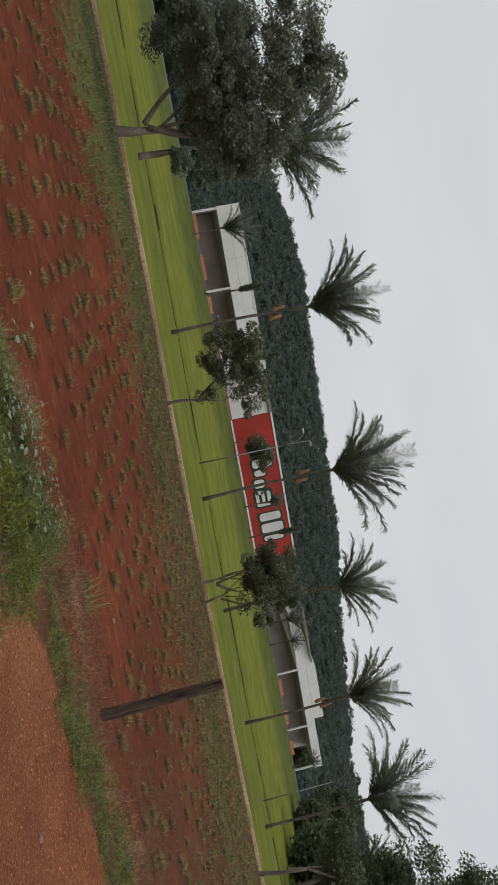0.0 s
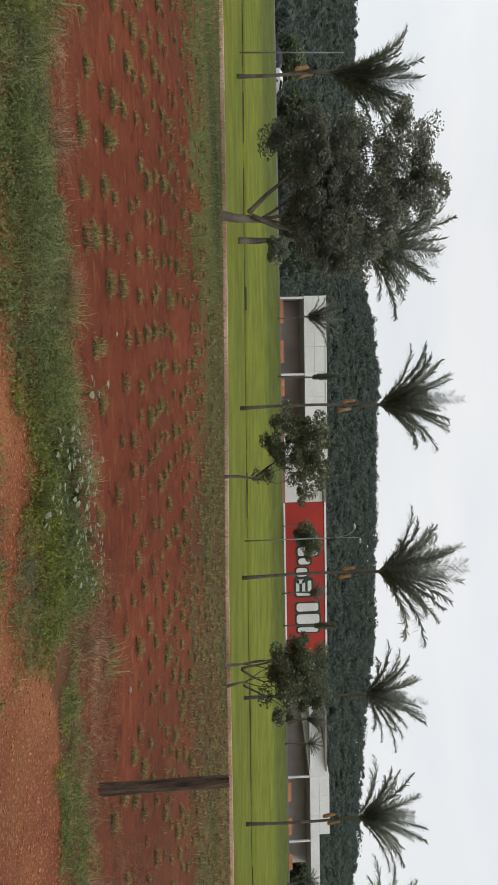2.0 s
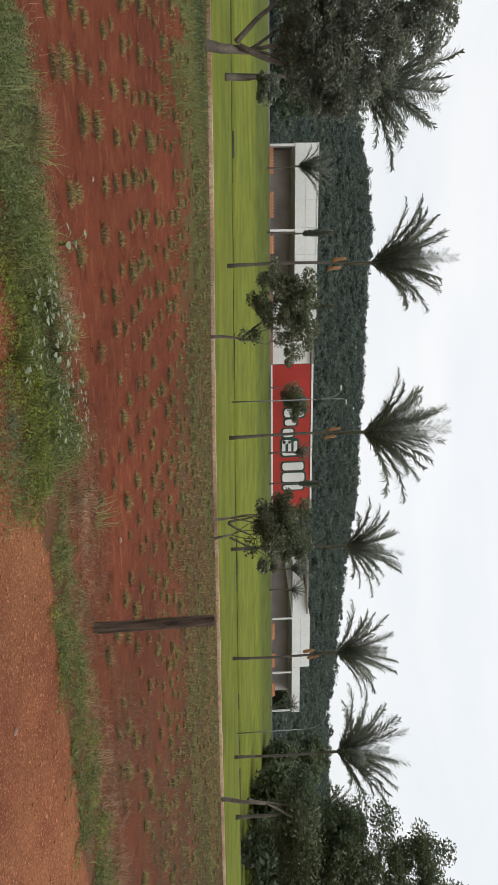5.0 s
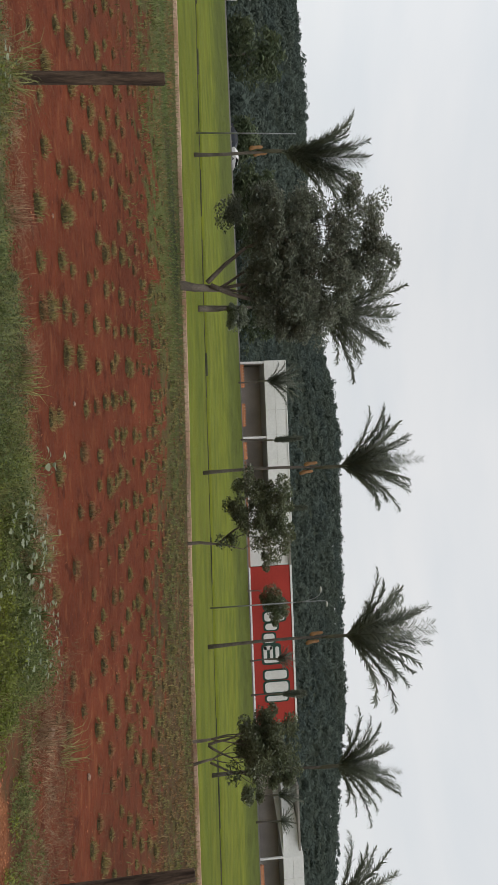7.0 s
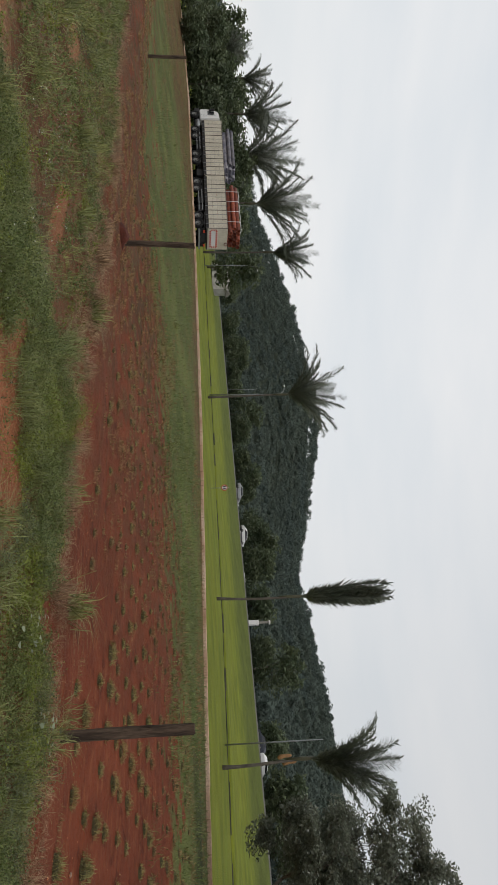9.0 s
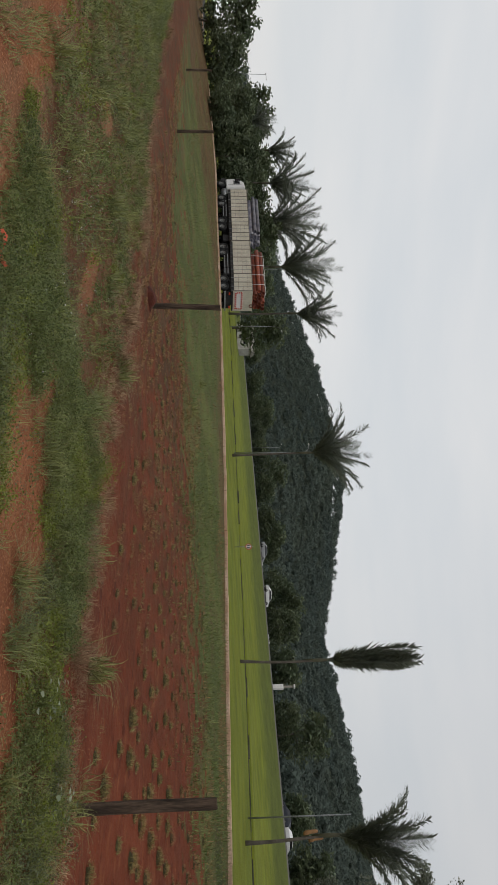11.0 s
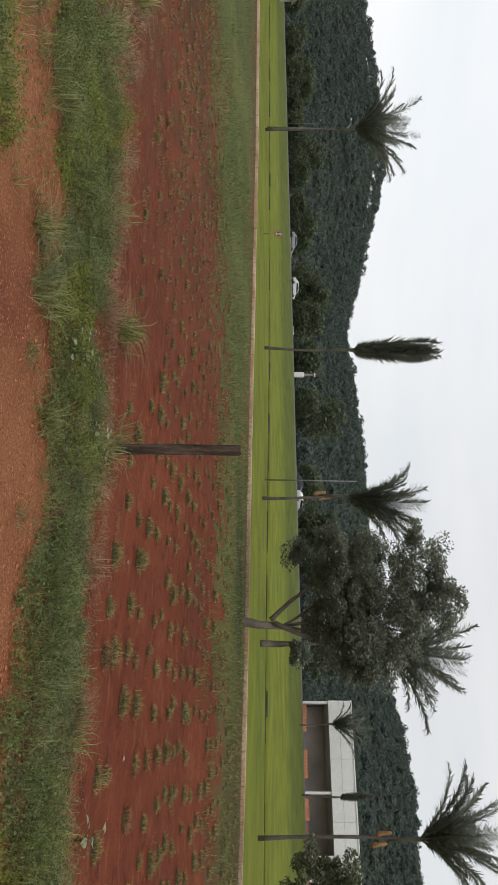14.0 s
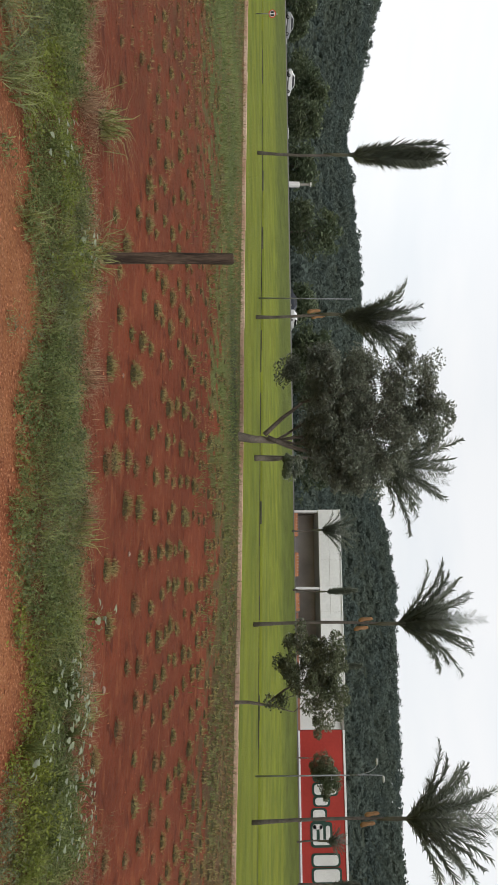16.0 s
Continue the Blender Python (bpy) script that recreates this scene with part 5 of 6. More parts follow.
for i in range(34):
    x, y = crng.uniform(-21, -6.6), crng.uniform(0.6, 6.6)
    if weeds_from(x) + 0.2 < y < weeds_to(x):
        grass_clump(x, y, crng.randint(60, 110), crng.uniform(0.32, 0.5), 200 + i)
for x, y, s in ((0.9, 7.3, 31), (-1.9, 7.35, 32), (-6.6, 7.2, 33), (-9.5, 7.1, 34), (-14.4, 6.4, 35), (-12.0, 7.0, 36), (6.2, 7.9, 37), (8.0, 8.8, 38), (2.9, 7.6, 39), (-17.5, 7.0, 40), (-20.5, 7.2, 41), (-16.2, 6.7, 42), (-22.5, 6.6, 43), (-24.5, 6.0, 44), (-26.5, 6.4, 45), (-19.2, 6.6, 46), (-10.8, 7.3, 47), (-7.9, 7.4, 48), (-5.6, 7.3, 49), (-0.6, 7.3, 50), (-4.4, 7.2, 51), (-29, 6.2, 52), (-30.5, 5.6, 53)):
    y = weeds_to(x) + 0.12 + 0.06 * (s % 5)
    grass_clump(x, y, 50 + 7 * (s % 9), 0.28 + 0.05 * (s % 6), s, M_DRY, "straw-coloured clump of dead grass at the field's edge")


def big_leaf_plant(x, y, n, size, seed, label):
    rng = np.random.default_rng(seed)
    root = empty("broad_leaved_plant", x, y, on_ground(x, y), 0, label, "weed", "broad-leaved plants on the verge")
    for k in range(n):
        a, h, r = rng.uniform(0, 6.28), rng.uniform(0.1, 0.28), rng.uniform(0.03, 0.2)
        p = (r * math.cos(a), r * math.sin(a), h)
        tube("stem", [(0, 0, 0), (p[0] * 0.4, p[1] * 0.4, h * 0.7), p], [0.004, 0.003, 0.002], M_WEED, root, sides=4)
        bm = bmesh.new()
        L = size * rng.uniform(0.7, 1.2)
        rows = [(0, 0.12), (0.25, 0.42), (0.5, 0.5), (0.75, 0.36), (1.0, 0.02)]
        grid = [[bm.verts.new((L * t, L * w * s, 0.15 * L * (w * abs(s)) - 0.25 * L * t * t)) for s in (-1, 0, 1)] for t, w in rows]
        for q, w in zip(grid, grid[1:]):
            for j in range(2):
                bm.faces.new((q[j], q[j + 1], w[j + 1], w[j]))
        leaf = part("leaf", bm, M_PALE, root, smooth=True)
        leaf.matrix_basis = Matrix.Translation(p) @ Matrix.Rotation(a, 4, "Z") @ Matrix.Rotation(rng.uniform(-0.5, 0.3), 4, "Y")


M_PALE = mat("pale_green_leaf", (0.19, 0.225, 0.13), 0.5, 0.25, 3, (0.26, 0.285, 0.19), objrand=0.3, trans=0.2)
for x, y, n, s, sd in ((0.4, 7.0, 7, 0.07, 1), (0.75, 5.6, 22, 0.055, 2), (1.0, 6.0, 26, 0.055, 3), (1.3, 6.2, 26, 0.055, 4), (1.7, 6.3, 24, 0.05, 5), (0.9, 6.3, 20, 0.055, 6), (-3.4, 5.0, 18, 0.055, 7), (-2.9, 5.7, 20, 0.055, 8), (2.1, 6.4, 22, 0.05, 9), (1.15, 5.2, 20, 0.055, 10), (1.9, 5.7, 18, 0.05, 11), (1.5, 5.75, 22, 0.05, 12)):
    big_leaf_plant(x, min(y, weeds_to(x) - 0.25) if sd != 1 else y, n, s, sd, "pale broad-leaved weed standing above the verge herbs")


def cushions(spots, sizes, rng):
    """Low knobbly cushions of roots and soil under the tufts."""
    ring = np.array([(math.cos(i * math.pi / 4), math.sin(i * math.pi / 4)) for i in range(8)])
    V, F = [], []
    quads = np.array([(i, (i + 1) % 8, 8 + (i + 1) % 8, 8 + i) for i in range(8)])
    caps = np.array([(8 + i, 8 + (i + 1) % 8, 16) for i in range(8)])
    for k, ((x, y, z), s) in enumerate(zip(spots, sizes)):
        j = rng.uniform(0.8, 1.2, (16, 1))
        low = np.c_[ring * [0.115, 0.075] * j[:8], np.full(8, -0.02)]
        mid = np.c_[ring * [0.075, 0.05] * j[8:], np.full(8, 0.028)]
        V.append(np.vstack([low, mid, [[rng.normal(0, 0.02), 0, 0.04]]]) * [s, s, s * rng.uniform(0.8, 1.3)] + [x, y, z])
        F += (quads + 17 * k).tolist() + (caps + 17 * k).tolist()
    return raw(np.concatenate(V), F, "tuft_cushions", True)


def field_tufts():
    """Planted tufts in rows that run up the field."""
    rng = np.random.default_rng(5)
    pos, ln, dry, dl, spots, sizes = [], [], [], [], [], []
    for row in np.arange(-62, 42, 0.62):
        gap = rng.uniform(0, 0.3)
        for y in np.arange(7.3 + gap, 22.7, 0.64):
            x = row - (y - 8) * 0.105 + rng.normal(0, 0.06) + 0.12 * math.sin(y * 0.5 + row * 0.2)
            y2 = y + rng.normal(0, 0.11)
            if y2 > (22.3 if x > -1.5 else grass_from(x) + 1.6) or y2 < weeds_to(x) + 0.45 or rng.random() < 0.07:
                continue
            if y2 < 9 and rng.random() < 0.4:
                continue
            green = noise.noise((x * 0.12, y2 * 0.3, 4)) + (0.3 if x > -4.5 else -0.05) + rng.normal(0, 0.25)
            green -= 0.5 if 0.3 < x < 9 and y2 < 11 and rng.random() < 0.75 else 0.0
            size = rng.uniform(0.65, 1.35) * (1.0 if green > 0.02 else 0.85) * (1.0 if x > -7 else 0.8)
            near = abs(x) < 11 and y < 14
            k = int((175 if near else 50) * size)
            yy = y2 - bend(x) * max(0.0, y2 - 7.5) / 13.5
            base = np.array([x, yy, on_ground(x, yy)])
            spots.append(base)
            sizes.append(size)
            # a dense low cushion: taller in the middle, hanging over at the ends
            a, q = rng.uniform(0, 6.28, k), np.sqrt(rng.uniform(0, 1, k))
            off = np.c_[np.cos(a) * q * 0.15, np.sin(a) * q * 0.09, 0.045 * (1 - q * q)] * size
            (pos if green > 0.02 else dry).append(base + off)
            (ln if green > 0.02 else dl).append(rng.uniform(0.05, 0.125, k) * size * (1.1 - 0.35 * q * q) * (1.0 if near else 1.15))
    tagged(link("tuft_cushions", cushions(spots, sizes, rng), M_CUSHION), "low earthy cushions under the planted tufts", "grass tufts", kind="stuff")
    # small withered clumps over the rough ground
    rough = []
    for _ in range(3900):
        x, y = rng.uniform(-42, 6), rng.uniform(5.2, 15.5)
        if y < weeds_to(x) + 0.2 or y > grass_from(x) + 1 or x > -7 and rng.random() < 0.93 or rng.random() > 0.4 + 0.6 * noise.noise((x * 0.3, y * 0.4, 6)) + (0.25 if x < -10 else 0):
            continue
        yy = y - bend(x) * max(0.0, y - 7.5) / 13.5
        rough.append(np.array([x, yy, on_ground(x, yy) - 0.01]) + rng.normal(0, 0.055, (44, 3)) * [2.0, 0.8, 0])
    p = np.concatenate(rough)
    tagged(link("withered_clumps", blades_mesh(p, rng.uniform(0.04, 0.12, len(p)), rng.uniform(0.005, 0.009, len(p)) * np.where(p[:, 0] < -12, 1.7, 1.0), rng.uniform(0.2, 1.4, len(p)), rng, "withered_clumps", 0.45), M_DRYTUFT), "orange-brown withered clumps over the rough field", "grass tufts", kind="stuff")
    for name, p, l, m, label in (("planted_tufts", pos, ln, M_TUFT, "rows of small planted grass tufts on red earth"), ("withered_tufts", dry, dl, M_DRYTUFT, "withered brownish tufts between the green ones")):
        p, l = np.concatenate(p), np.concatenate(l)
        wide = np.where((np.abs(p[:, 0]) < 11) & (p[:, 1] < 14), 0.0055, 0.010)
        tagged(link(name, blades_mesh(p, l, wide * rng.uniform(0.7, 1.3, len(p)), rng.uniform(0.15, 1.4, len(p)), rng, name, 0.45), m), label, "grass tufts", kind="stuff")


field_tufts()


def strip_grass():
    rng = np.random.default_rng(9)
    pts, ln, old, ol = [], [], [], []
    for _ in range(130000):
        x = rng.uniform(-75, 40) if rng.random() < 0.45 else rng.uniform(-22, 22)
        v = rng.uniform(9.5, 23.4)
        if rng.random() > (v - grass_from(x) + 2.5) / 4.5 + 1.2 * noise.noise((x * 0.6, v * 0.6, 8)) or v > 22.6 and rng.random() < 0.6:
            continue
        lush = noise.noise((x * 0.25, v * 0.6, 2)) + 0.6 * noise.noise((x * 1.3, v * 1.6, 4))
        if rng.random() > (0.85 if x < -1 else 0.6) + 0.5 * lush:
            continue
        y = v - bend(x) * min(1.0, max(0.0, v - 7.5) / 13.5)
        p = (x, y, on_ground(x, y) - 0.01)
        withered = noise.noise((x * 0.18, v * 0.5, 20)) + (0.14 if x > 4 else -0.1) > 0.12 + rng.normal(0, 0.15)
        (old if withered else pts).append(p)
        (ol if withered else ln).append(rng.uniform(0.06, 0.2) * (1.0 + 0.8 * max(0.0, lush)))
    P = np.array(pts)
    tagged(link("strip_grass", blades_mesh(P, np.array(ln), rng.uniform(0.009, 0.018, len(P)), rng.uniform(0.1, 1.2, len(P)), rng, "strip_grass", 0.4), M_STRIP), "uneven green grass between the field and the kerb", "grass", kind="stuff")
    P = np.array(old)
    tagged(link("strip_straw", blades_mesh(P, np.array(ol), rng.uniform(0.009, 0.018, len(P)), rng.uniform(0.2, 1.3, len(P)), rng, "strip_straw", 0.4), M_DRYTUFT), "brownish withered grass between the field and the kerb", "grass", kind="stuff")


M_STRIP = mat("strip_grass_blades", (0.150, 0.200, 0.062), 0.7, 0.3, 0.5, (0.19, 0.205, 0.075), island=True, trans=0.25)
strip_grass()


def pebbles():
    rng = np.random.default_rng(3)
    oct_v = np.array([(1, 0, 0), (-1, 0, 0), (0, 1, 0), (0, -1, 0), (0, 0, 1), (0, 0, -1)], float)
    oct_f = np.array([(0, 2, 4), (2, 1, 4), (1, 3, 4), (3, 0, 4), (2, 0, 5), (1, 2, 5), (3, 1, 5), (0, 3, 5)])
    V, F = [], []
    k = 0
    for _ in range(24000):
        x = rng.uniform(-7, 10) if rng.random() < 0.7 else rng.uniform(2.2, 6.5)
        y = rng.uniform(1.5, 7.4) if rng.random() < 0.85 else rng.uniform(7, 14)
        near = abs(y - weeds_from(x) + 0.6)
        if y < 7 and rng.random() > 1.1 - 0.62 * near or (weeds_from(x) + 0.2 < y < weeds_to(x) - 0.1 and rng.random() < 0.85):
            continue
        s = min(0.018, (rng.gamma(1.5, 0.0026) + 0.0024) * (1.35 if abs(y - weeds_from(x) + 0.3) < 0.45 else 0.75))
        e = s * rng.uniform(0.7, 1.4, 3) * np.array([1, 1, 0.6])
        a = rng.uniform(0, 6.28)
        R2 = np.array([[math.cos(a), -math.sin(a), 0], [math.sin(a), math.cos(a), 0], [0, 0, 1]])
        V.append((oct_v * e + rng.normal(0, 0.15 * s, (6, 3))) @ R2.T + [x, y, on_ground(x, y) + e[2] * 0.3])
        F.append(oct_f + 6 * k)
        k += 1
    tagged(link("gravel", raw(np.concatenate(V), np.concatenate(F), "gravel"), M_STONE), "loose orange-brown gravel and pebbles on the track", "gravel", kind="stuff")


pebbles()


def flowers():
    """Tiny white blossoms among the weeds."""
    rng = np.random.default_rng(17)
    P = np.array([(x, y, on_ground(x, y) + rng.uniform(0.16, 0.3)) for x, y in zip(rng.normal(-7.2, 1.2, 70), rng.normal(2.4, 0.5, 70))])
    P = np.repeat(P, 3, 0) + rng.normal(0, 0.006, (len(P) * 3, 3))
    N = rng.normal(0, 0.4, P.shape) + [0, 0, 1.0]
    N /= np.linalg.norm(N, axis=1)[:, None]
    tagged(link("white_blossoms", leaves_mesh(P, rng.uniform(0.008, 0.016, len(P)), N, rng, "white_blossoms", 0.8), M_WALLW), "tiny white blossoms scattered over the weeds", "flowers", kind="stuff")


flowers()


# ---- woods on the hill ----
def hill_woods():
    rng = np.random.default_rng(11)
    T = []
    for f in np.arange(-0.06, 1.025, 0.0225):
        az = -84.0
        while az < 52:
            r0, r1 = hill_span(az)
            r = r0 + (f + rng.uniform(-0.018, 0.018)) * (r1 - r0)
            grow = max(1.0, r / 330)
            az += math.degrees(rng.uniform(2.4, 4.0) * grow / r)
            x, y = r * math.sin(radians(az)), r * math.cos(radians(az))
            s = rng.uniform(1.4, 3.2) * grow * (1.4 if rng.random() < 0.08 else 1)
            z = far_height(x, y) if y > 140 else 13.0
            lift = 0.75 if f < 0.93 else 0.4
            if f > 0.96 and rng.random() < 0.3:
                s, lift = s * 0.75, rng.uniform(0.9, 1.5)
            c = np.array([x, y, z + s * lift])
            e = np.array([s, s, s * rng.uniform(0.8, 1.3)])
            # leaf sprays, three or four knobs to a crown
            n = 78 if f < 0.93 else 120
            knobs = rng.normal(size=(5, 3))
            knobs /= np.linalg.norm(knobs, axis=1)[:, None]
            knobs[:, 2] = np.abs(knobs[:, 2]) * 0.9 - 0.1
            d = rng.normal(size=(n, 3))
            d /= np.linalg.norm(d, axis=1)[:, None]
            d[:, 2] = np.abs(d[:, 2]) - 0.2
            q = c + (knobs[rng.integers(5, size=n)] * 0.5 + d * rng.uniform(0.25, 0.62, (n, 1))) * e
            up = d + rng.normal(0, 0.35, (n, 3)) + [0, 0, 0.5]
            up /= np.linalg.norm(up, axis=1)[:, None]
            t = np.cross(up, rng.normal(size=(n, 3)))
            t /= np.linalg.norm(t, axis=1)[:, None]
            w = np.cross(up, t)
            g = (rng.uniform(0.6, 1.3, n) * (0.21 + 0.07 * s))[:, None]
            T.append(np.stack([q + t * g * 1.3, q - t * g * 0.7 + w * g, q - t * g * 0.7 - w * g], 1).reshape(-1, 3))
    root = empty("hill_woods", 0, 0, 0, 0, "dense dark-green woods covering the whole hill", "woods", kind="stuff")
    link("foliage", raw_fast(np.concatenate(T), np.arange(3 * sum(len(t) // 3 for t in T)).reshape(-1, 3), "foliage"), M_HAZYFOREST, root)


hill_woods()


# ---- street lamps, sign, far cars and buildings ----
def street_lamp(x, y, z0, z1, reach, rise, two=False, r=0.055):
    root = empty("street_lamp", x, y, z0, 0, "slim grey steel street lamp with a curved arm", "street lamp", "street lamps along the avenue")
    h = z1 - z0
    tube("pole", [(0, 0, -0.2), (0, 0, h * 0.5), (0, 0, h)], [r, r * 0.8, r * 0.6], M_GREY, root)
    for k, s in enumerate((1, -0.45) if two else (1,) if reach else ()):
        e = reach * s
        rise = rise if s > 0 else rise * 1.3
        dy = 0.0 if s > 0 else 0.6
        path = [(0, 0, h - 0.02), (0.06 * e, dy * 0.1, h + 0.4 * rise), (0.3 * e, dy * 0.4, h + 0.75 * rise), (0.65 * e, dy * 0.8, h + 0.95 * rise), (e, dy, h + rise)]
        tube("arm", path, [r * 0.6, r * 0.55, r * 0.5, r * 0.45, r * 0.4], M_GREY, root, sides=6)
        bm = bmesh.new()
        bmesh.ops.create_icosphere(bm, subdivisions=2, radius=1)
        for v in bm.verts:
            v.co = Vector((v.co.x * 0.22, v.co.y * 0.11, v.co.z * (0.09 if v.co.z > 0 else 0.05)))
        head = part("lamp_head", bm, M_WALLW, root, "pale lamp head", True)
        head.matrix_basis = Matrix.Translation((e + 0.15 * (1 if e > 0 else -1), dy, h + rise))
    return root


street_lamp(12.0, 44.0, height(12, 44), 9.1, -0.6, 1.7, True)
street_lamp(39.8, 44.0, height(39.8, 44), 8.7, -1.4, 1.7)
street_lamp(-19.05, 44.0, height(-19.05, 44), 10.3, 0, 0)
street_lamp(-55.9, 44.0, height(-55.9, 44), 11.2, -1.3, 1.0, False, 0.08)
street_lamp(-129.8, 101.0, 11.5, 18.3, -1.2, 0.8)
for az, r, e1, reach, rise in ((-67.2, 98, 5.6, 2.0, 1.9), (-62.5, 96, 5.2, 1.2, 1.3), (-81.5, 118, 4.3, -0.7, 0.1)):
    x, y = r * math.sin(radians(az)), r * math.cos(radians(az))
    street_lamp(x, y, height(x, y), 1.6 + r * math.tan(radians(e1)), reach, rise, az < -80)


def speed_sign(x, y):
    z = height(x, y)
    root = empty("speed_sign", x, y, z, 35, "round speed limit sign on a thin steel post", "road sign")
    tube("post", [(0, 0, -0.2), (0, 0, 1.5)], [0.03, 0.03], M_GREY, root, sides=8)
    for name, r, t, m in (("rim", 0.25, 0.0, M_REDPAINT), ("face", 0.19, -0.012, M_WALLW)):
        bm = bmesh.new()
        bmesh.ops.create_cone(bm, cap_ends=True, segments=28, radius1=r, radius2=r, depth=0.02)
        bmesh.ops.rotate(bm, verts=bm.verts, matrix=Matrix.Rotation(math.pi / 2, 3, "X"))
        ob = part(name, bm, m, root, "red rim" if name == "rim" else "white face")
        ob.matrix_basis = Matrix.Translation((0, -0.045 + t, 1.12))
    for k in (-0.09, 0.09):
        boxed("figure_bar", (k - 0.055, k + 0.055, -0.075, -0.068, 1.0, 1.24), M_BLACK, root)


speed_sign(-38.0, 39.5)


def car(x, y, z, rz, m, label):
    root = empty("parked_car", x, y, z, rz, label, "car", "parked cars")
    bm = bmesh.new()
    prof = [(-2.0, 0.3), (2.05, 0.3), (2.1, 0.65), (1.2, 0.85), (0.5, 1.38), (-1.1, 1.42), (-1.75, 0.95), (-2.05, 0.85)]
    for y2 in (-0.82, 0.82):
        [bm.verts.new((u, y2 * (0.86 if w > 1.2 else 1.0), w)) for u, w in prof]
    bm.verts.ensure_lookup_table()
    k = len(prof)
    bm.faces.new([bm.verts[i] for i in range(k)])
    bm.faces.new([bm.verts[i + k] for i in range(k)][::-1])
    for i in range(k):
        j = (i + 1) % k
        bm.faces.new((bm.verts[j], bm.verts[i], bm.verts[i + k], bm.verts[j + k]))
    bmesh.ops.recalc_face_normals(bm, faces=bm.faces)
    bmesh.ops.bevel(bm, geom=list(bm.edges), offset=0.06, segments=2, affect="EDGES")
    body = part("body", bm, m, root)
    for y2 in (-0.80, 0.80):
        bm = bmesh.new()
        s = 1 if y2 > 0 else -1
        vs = [bm.verts.new(p) for p in ((-1.45, y2 + 0.0 * s, 0.95), (0.95, y2 + 0.0 * s, 0.95), (0.42, y2 * 0.9, 1.3), (-1.0, y2 * 0.9, 1.33))]
        bm.faces.new(vs)
        ret = bmesh.ops.extrude_face_region(bm, geom=list(bm.faces))
        for v in ret["geom"]:
            if isinstance(v, bmesh.types.BMVert):
                v.co.y += 0.03 * s
        part("side_glass", bm, M_GLASS, body, "dark side windows")
    for u in (-1.3, 1.3):
        for y2 in (-0.78, 0.78):
            w = empty("wheel", 0, 0, 0)
            w.parent = root
            w.matrix_basis = Matrix.Translation((u, y2, 0.31))
            tube("tyre", [(0, -0.1, 0), (0, 0.1, 0)], [0.31, 0.31], M_BLACK, w, sides=16)
            tube("rim", [(0, -0.105, 0), (0, 0.105, 0)], [0.18, 0.18], M_RIM, w, sides=12)
    return root


car(-86.5, 104.5, 11.95, 52, M_CAB, "white hatchback parked on the far road")
car(-98.5, 104.6, 11.95, 48, mat("silver_car_paint", (0.35, 0.36, 0.37), 0.35, 0.1, 1, metal=0.4), "silver car parked on the far road")
car(-43.0, 108.5, 12.0, 75, M_CAB, "white car half hidden under the trees")
car(-46.5, 108.5, 12.05, 170, mat("dark_car_paint", (0.04, 0.045, 0.06), 0.3, 0.1, 1), "dark car parked under the trees")


def small_house(x, y, z, w, d, h, rz, label):
    root = empty("small_house", x, y, z, rz, label, "house")
    boxed("wall", (-w / 2, w / 2, 0, d, -0.6, h), mat("dull_white_house_wall", (0.46, 0.45, 0.43), 0.9, 0.35, 0.8, (0.33, 0.31, 0.28)), root, bevel=0.03)
    bm = bmesh.new()
    pts = [(-w / 2 - 0.5, -0.5, h), (w / 2 + 0.5, -0.5, h), (w / 2 + 0.5, d + 0.5, h), (-w / 2 - 0.5, d + 0.5, h), (-w / 2 - 0.5, d / 2, h + 1.1), (w / 2 + 0.5, d / 2, h + 1.1)]
    vs = [bm.verts.new(p) for p in pts]
    for f in ((0, 1, 5, 4), (2, 3, 4, 5), (0, 4, 3), (1, 2, 5), (3, 2, 1, 0)):
        bm.faces.new([vs[i] for i in f])
    part("roof", bm, M_CONC, root, "grey pitched roof")
    for u in (-w * 0.28, w * 0.22):
        win = boxed("window", (u - 0.6, u + 0.6, -0.03, 0.02, 1.0, 2.1), M_GLASS, root, "dark window")
        boxed("frame", (u - 0.68, u + 0.68, -0.05, -0.03, 0.9, 1.0), M_WALLW, win)
    boxed("door", (-0.45, 0.45, -0.03, 0.02, 0, 2.05), M_CHASSIS, root, "dark door")
    return root


hx, hy = 176 * math.sin(radians(-61.6)), 176 * math.cos(radians(-61.6))
small_house(hx, hy, height(hx, hy) + 1.0, 7.0, 5.0, 3.0, 40, "small white-walled house with a grey roof behind the road")
# pale gate pillar and wall at the far road
g = empty("gate_pillar", -66.2, 104.0, 12.0, 0, "white gate pillar with a grey upper post", "pillar")
boxed("shaft", (-0.4, 0.4, 0, 0.6, -0.4, 1.9), M_WALLW, g, bevel=0.04)
boxed("neck", (-0.16, 0.16, 0.15, 0.45, 1.9, 3.7), M_CONC, g, "grey upper post", 0.03)
boxed("cap", (-0.3, 0.3, 0.0, 0.6, 3.7, 3.95), M_WALLW, g, bevel=0.03)
for i, x in enumerate((-104, -100, -92, -80)):
    w = boxed("low_wall", (0, 2.2, 0, 0.25, -0.3, 0.55), M_WALLW, bevel=0.02)
    w.matrix_world = pose(x, 108.0, 12.0)
    tagged(w, "low white wall under the trees by the far road", "wall", "low walls by the far road")


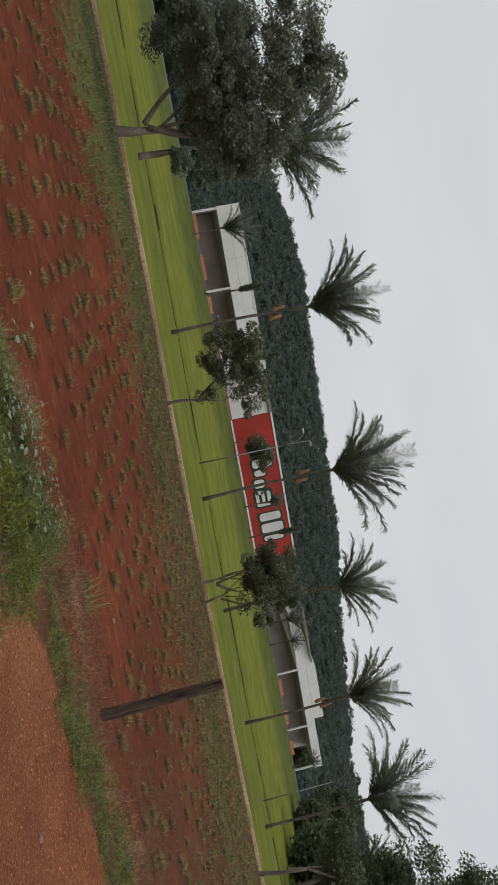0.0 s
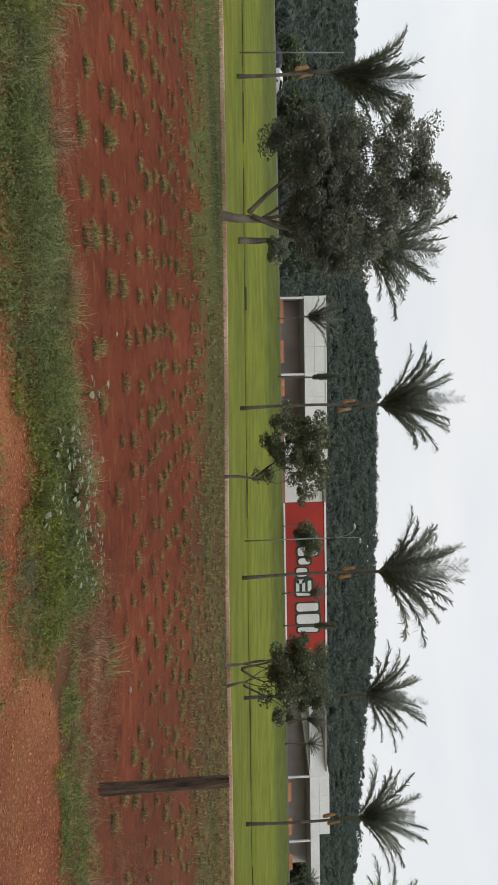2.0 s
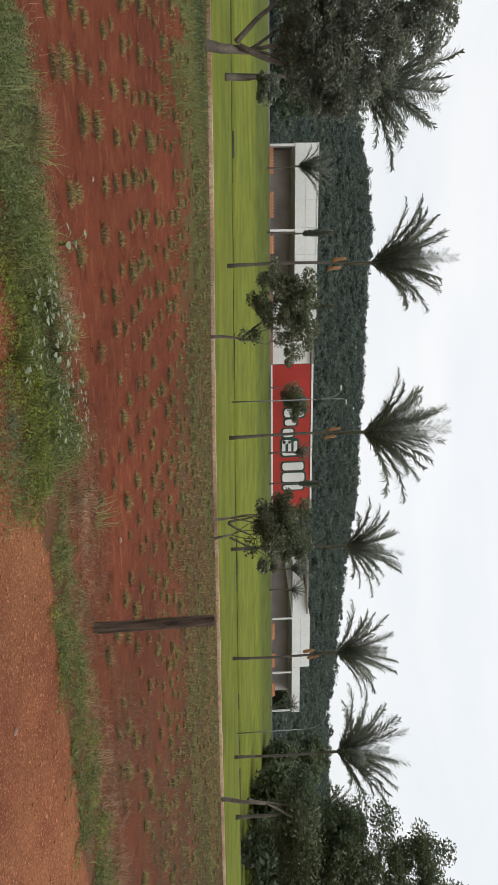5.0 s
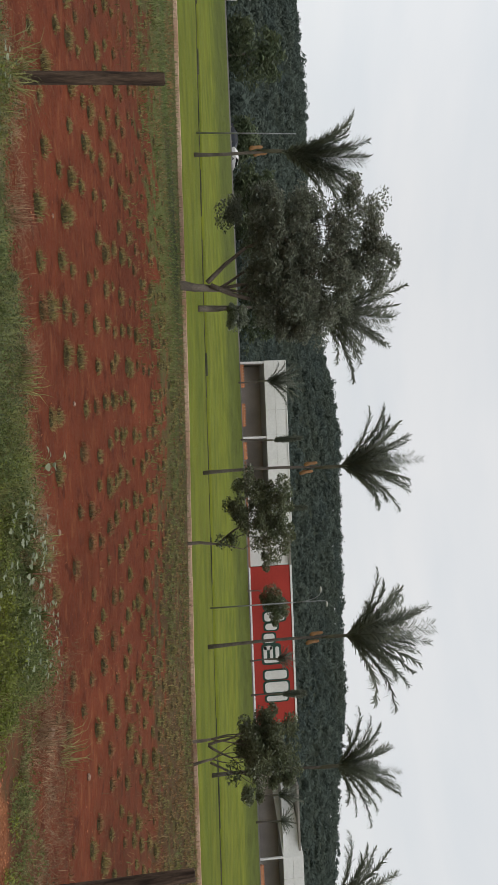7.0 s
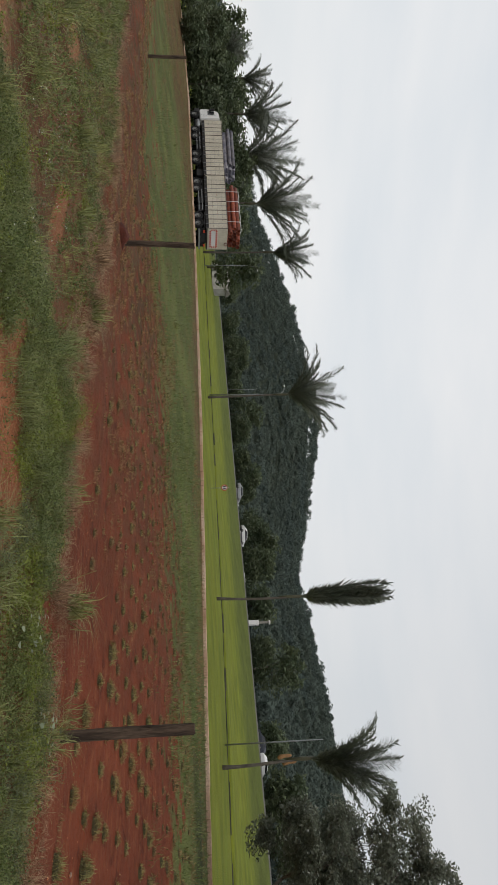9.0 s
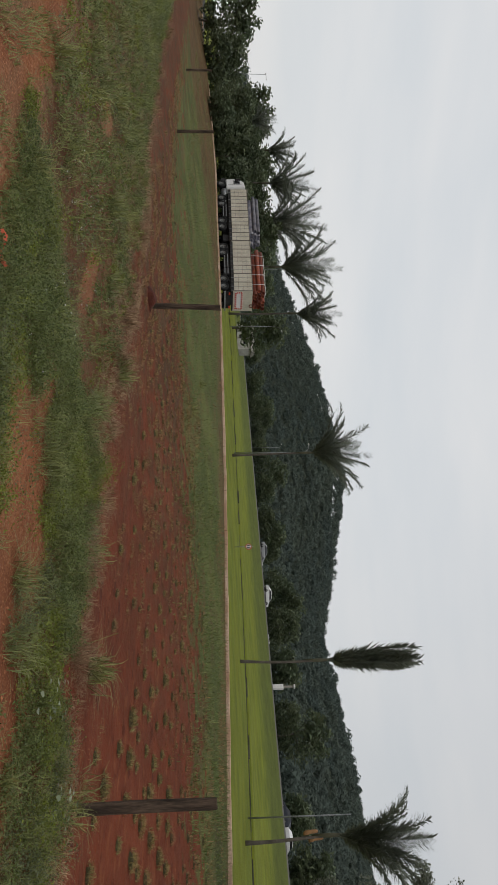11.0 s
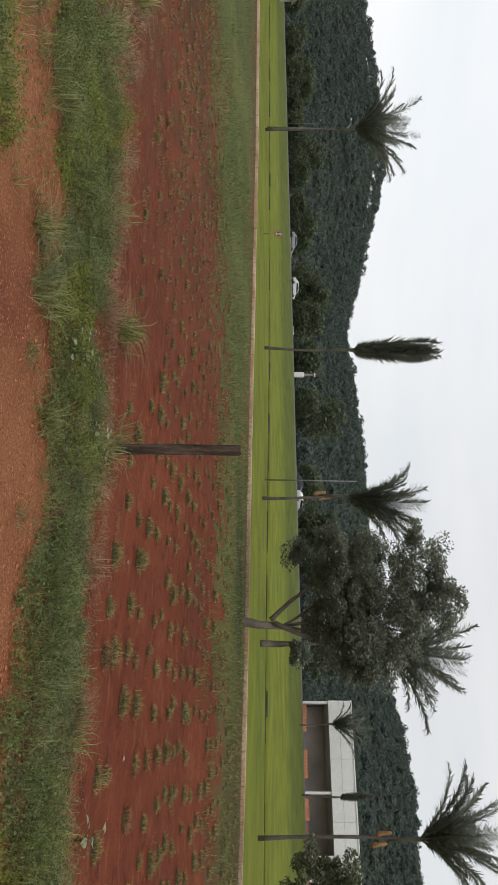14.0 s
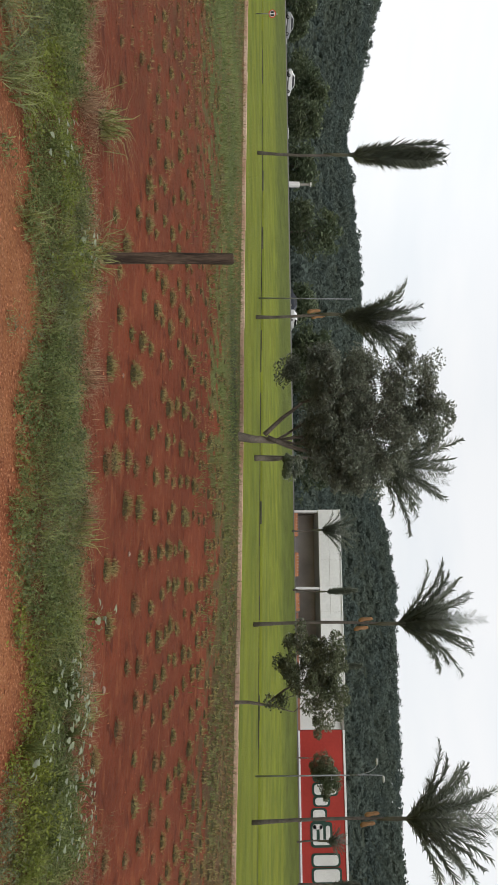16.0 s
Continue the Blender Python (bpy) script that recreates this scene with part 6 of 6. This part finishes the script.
# ---- litter and stones near the track ----
def rock(x, y, s, seed, m, label, category="stone"):
    rng = random.Random(seed)
    bm = bmesh.new()
    bmesh.ops.create_icosphere(bm, subdivisions=2, radius=1)
    for v in bm.verts:
        f = 1 + 0.25 * noise.noise(v.co * 1.7 + Vector((seed, 0, 0)))
        v.co = Vector((v.co.x * s * f * 1.2, v.co.y * s * f, v.co.z * s * f * 0.6))
    ob = part("stone", bm, m)
    ob.matrix_world = pose(x, y, on_ground(x, y) + s * 0.25, rng.uniform(-10, 10), rng.uniform(-10, 10), rng.uniform(0, 360))
    return tagged(ob, label, category, "loose stones")


M_PALESTONE = mat("pale_stone", (0.36, 0.25, 0.19), 0.9, 0.3, 14, (0.26, 0.16, 0.11), 0.8, 60)
for x, y, s, k in ((3.05, 6.9, 0.06, 1), (2.6, 4.0, 0.035, 2), (-6.9, 2.0, 0.05, 3), (-6.2, 2.5, 0.04, 4), (3.9, 4.4, 0.025, 5), (1.2, 7.9, 0.035, 6), (-0.3, 9.0, 0.03, 7), (-2.5, 8.3, 0.025, 8), (4.5, 8.8, 0.045, 9)):
    rock(x, y, s, k, M_PALESTONE, "pale brown stone lying on the red earth")

bm = bmesh.new()
bmesh.ops.create_icosphere(bm, subdivisions=3, radius=1)
for v in bm.verts:
    f = 1 + 0.3 * noise.noise(v.co * 1.6) + 0.18 * noise.noise(v.co * 4.5)
    v.co = Vector((v.co.x * 0.34 * f, v.co.y * 0.3 * f, v.co.z * 0.30 * f))
o = part("earth_mound", bm, M_MOUND, smooth=True)
o.matrix_world = pose(-14.35, 6.55, on_ground(-14.35, 6.55) - 0.14)
tagged(o, "dark red mound of crumbly earth at the foot of a post", "earth mound")

s = bmesh.new()
for i in range(7):
    u = i / 6
    for w in (-0.03, 0.03):
        s.verts.new((u * 0.27, w + 0.007 * math.sin(u * 5), 0.03 + 0.03 * math.sin(u * 7)))
s.verts.ensure_lookup_table()
for i in range(6):
    s.faces.new((s.verts[2 * i], s.verts[2 * i + 1], s.verts[2 * i + 3], s.verts[2 * i + 2]))
bmesh.ops.solidify(s, geom=list(s.faces), thickness=0.006)
o = part("plastic_strip", s, mat("orange_red_plastic", (0.8, 0.16, 0.08), 0.5, 0.15, 5))
o.matrix_world = pose(-5.18, 1.62, on_ground(-5.18, 1.62) + 0.05, 15, 0, 71)
tagged(o, "crumpled orange-red plastic strip lying in the weeds", "litter")
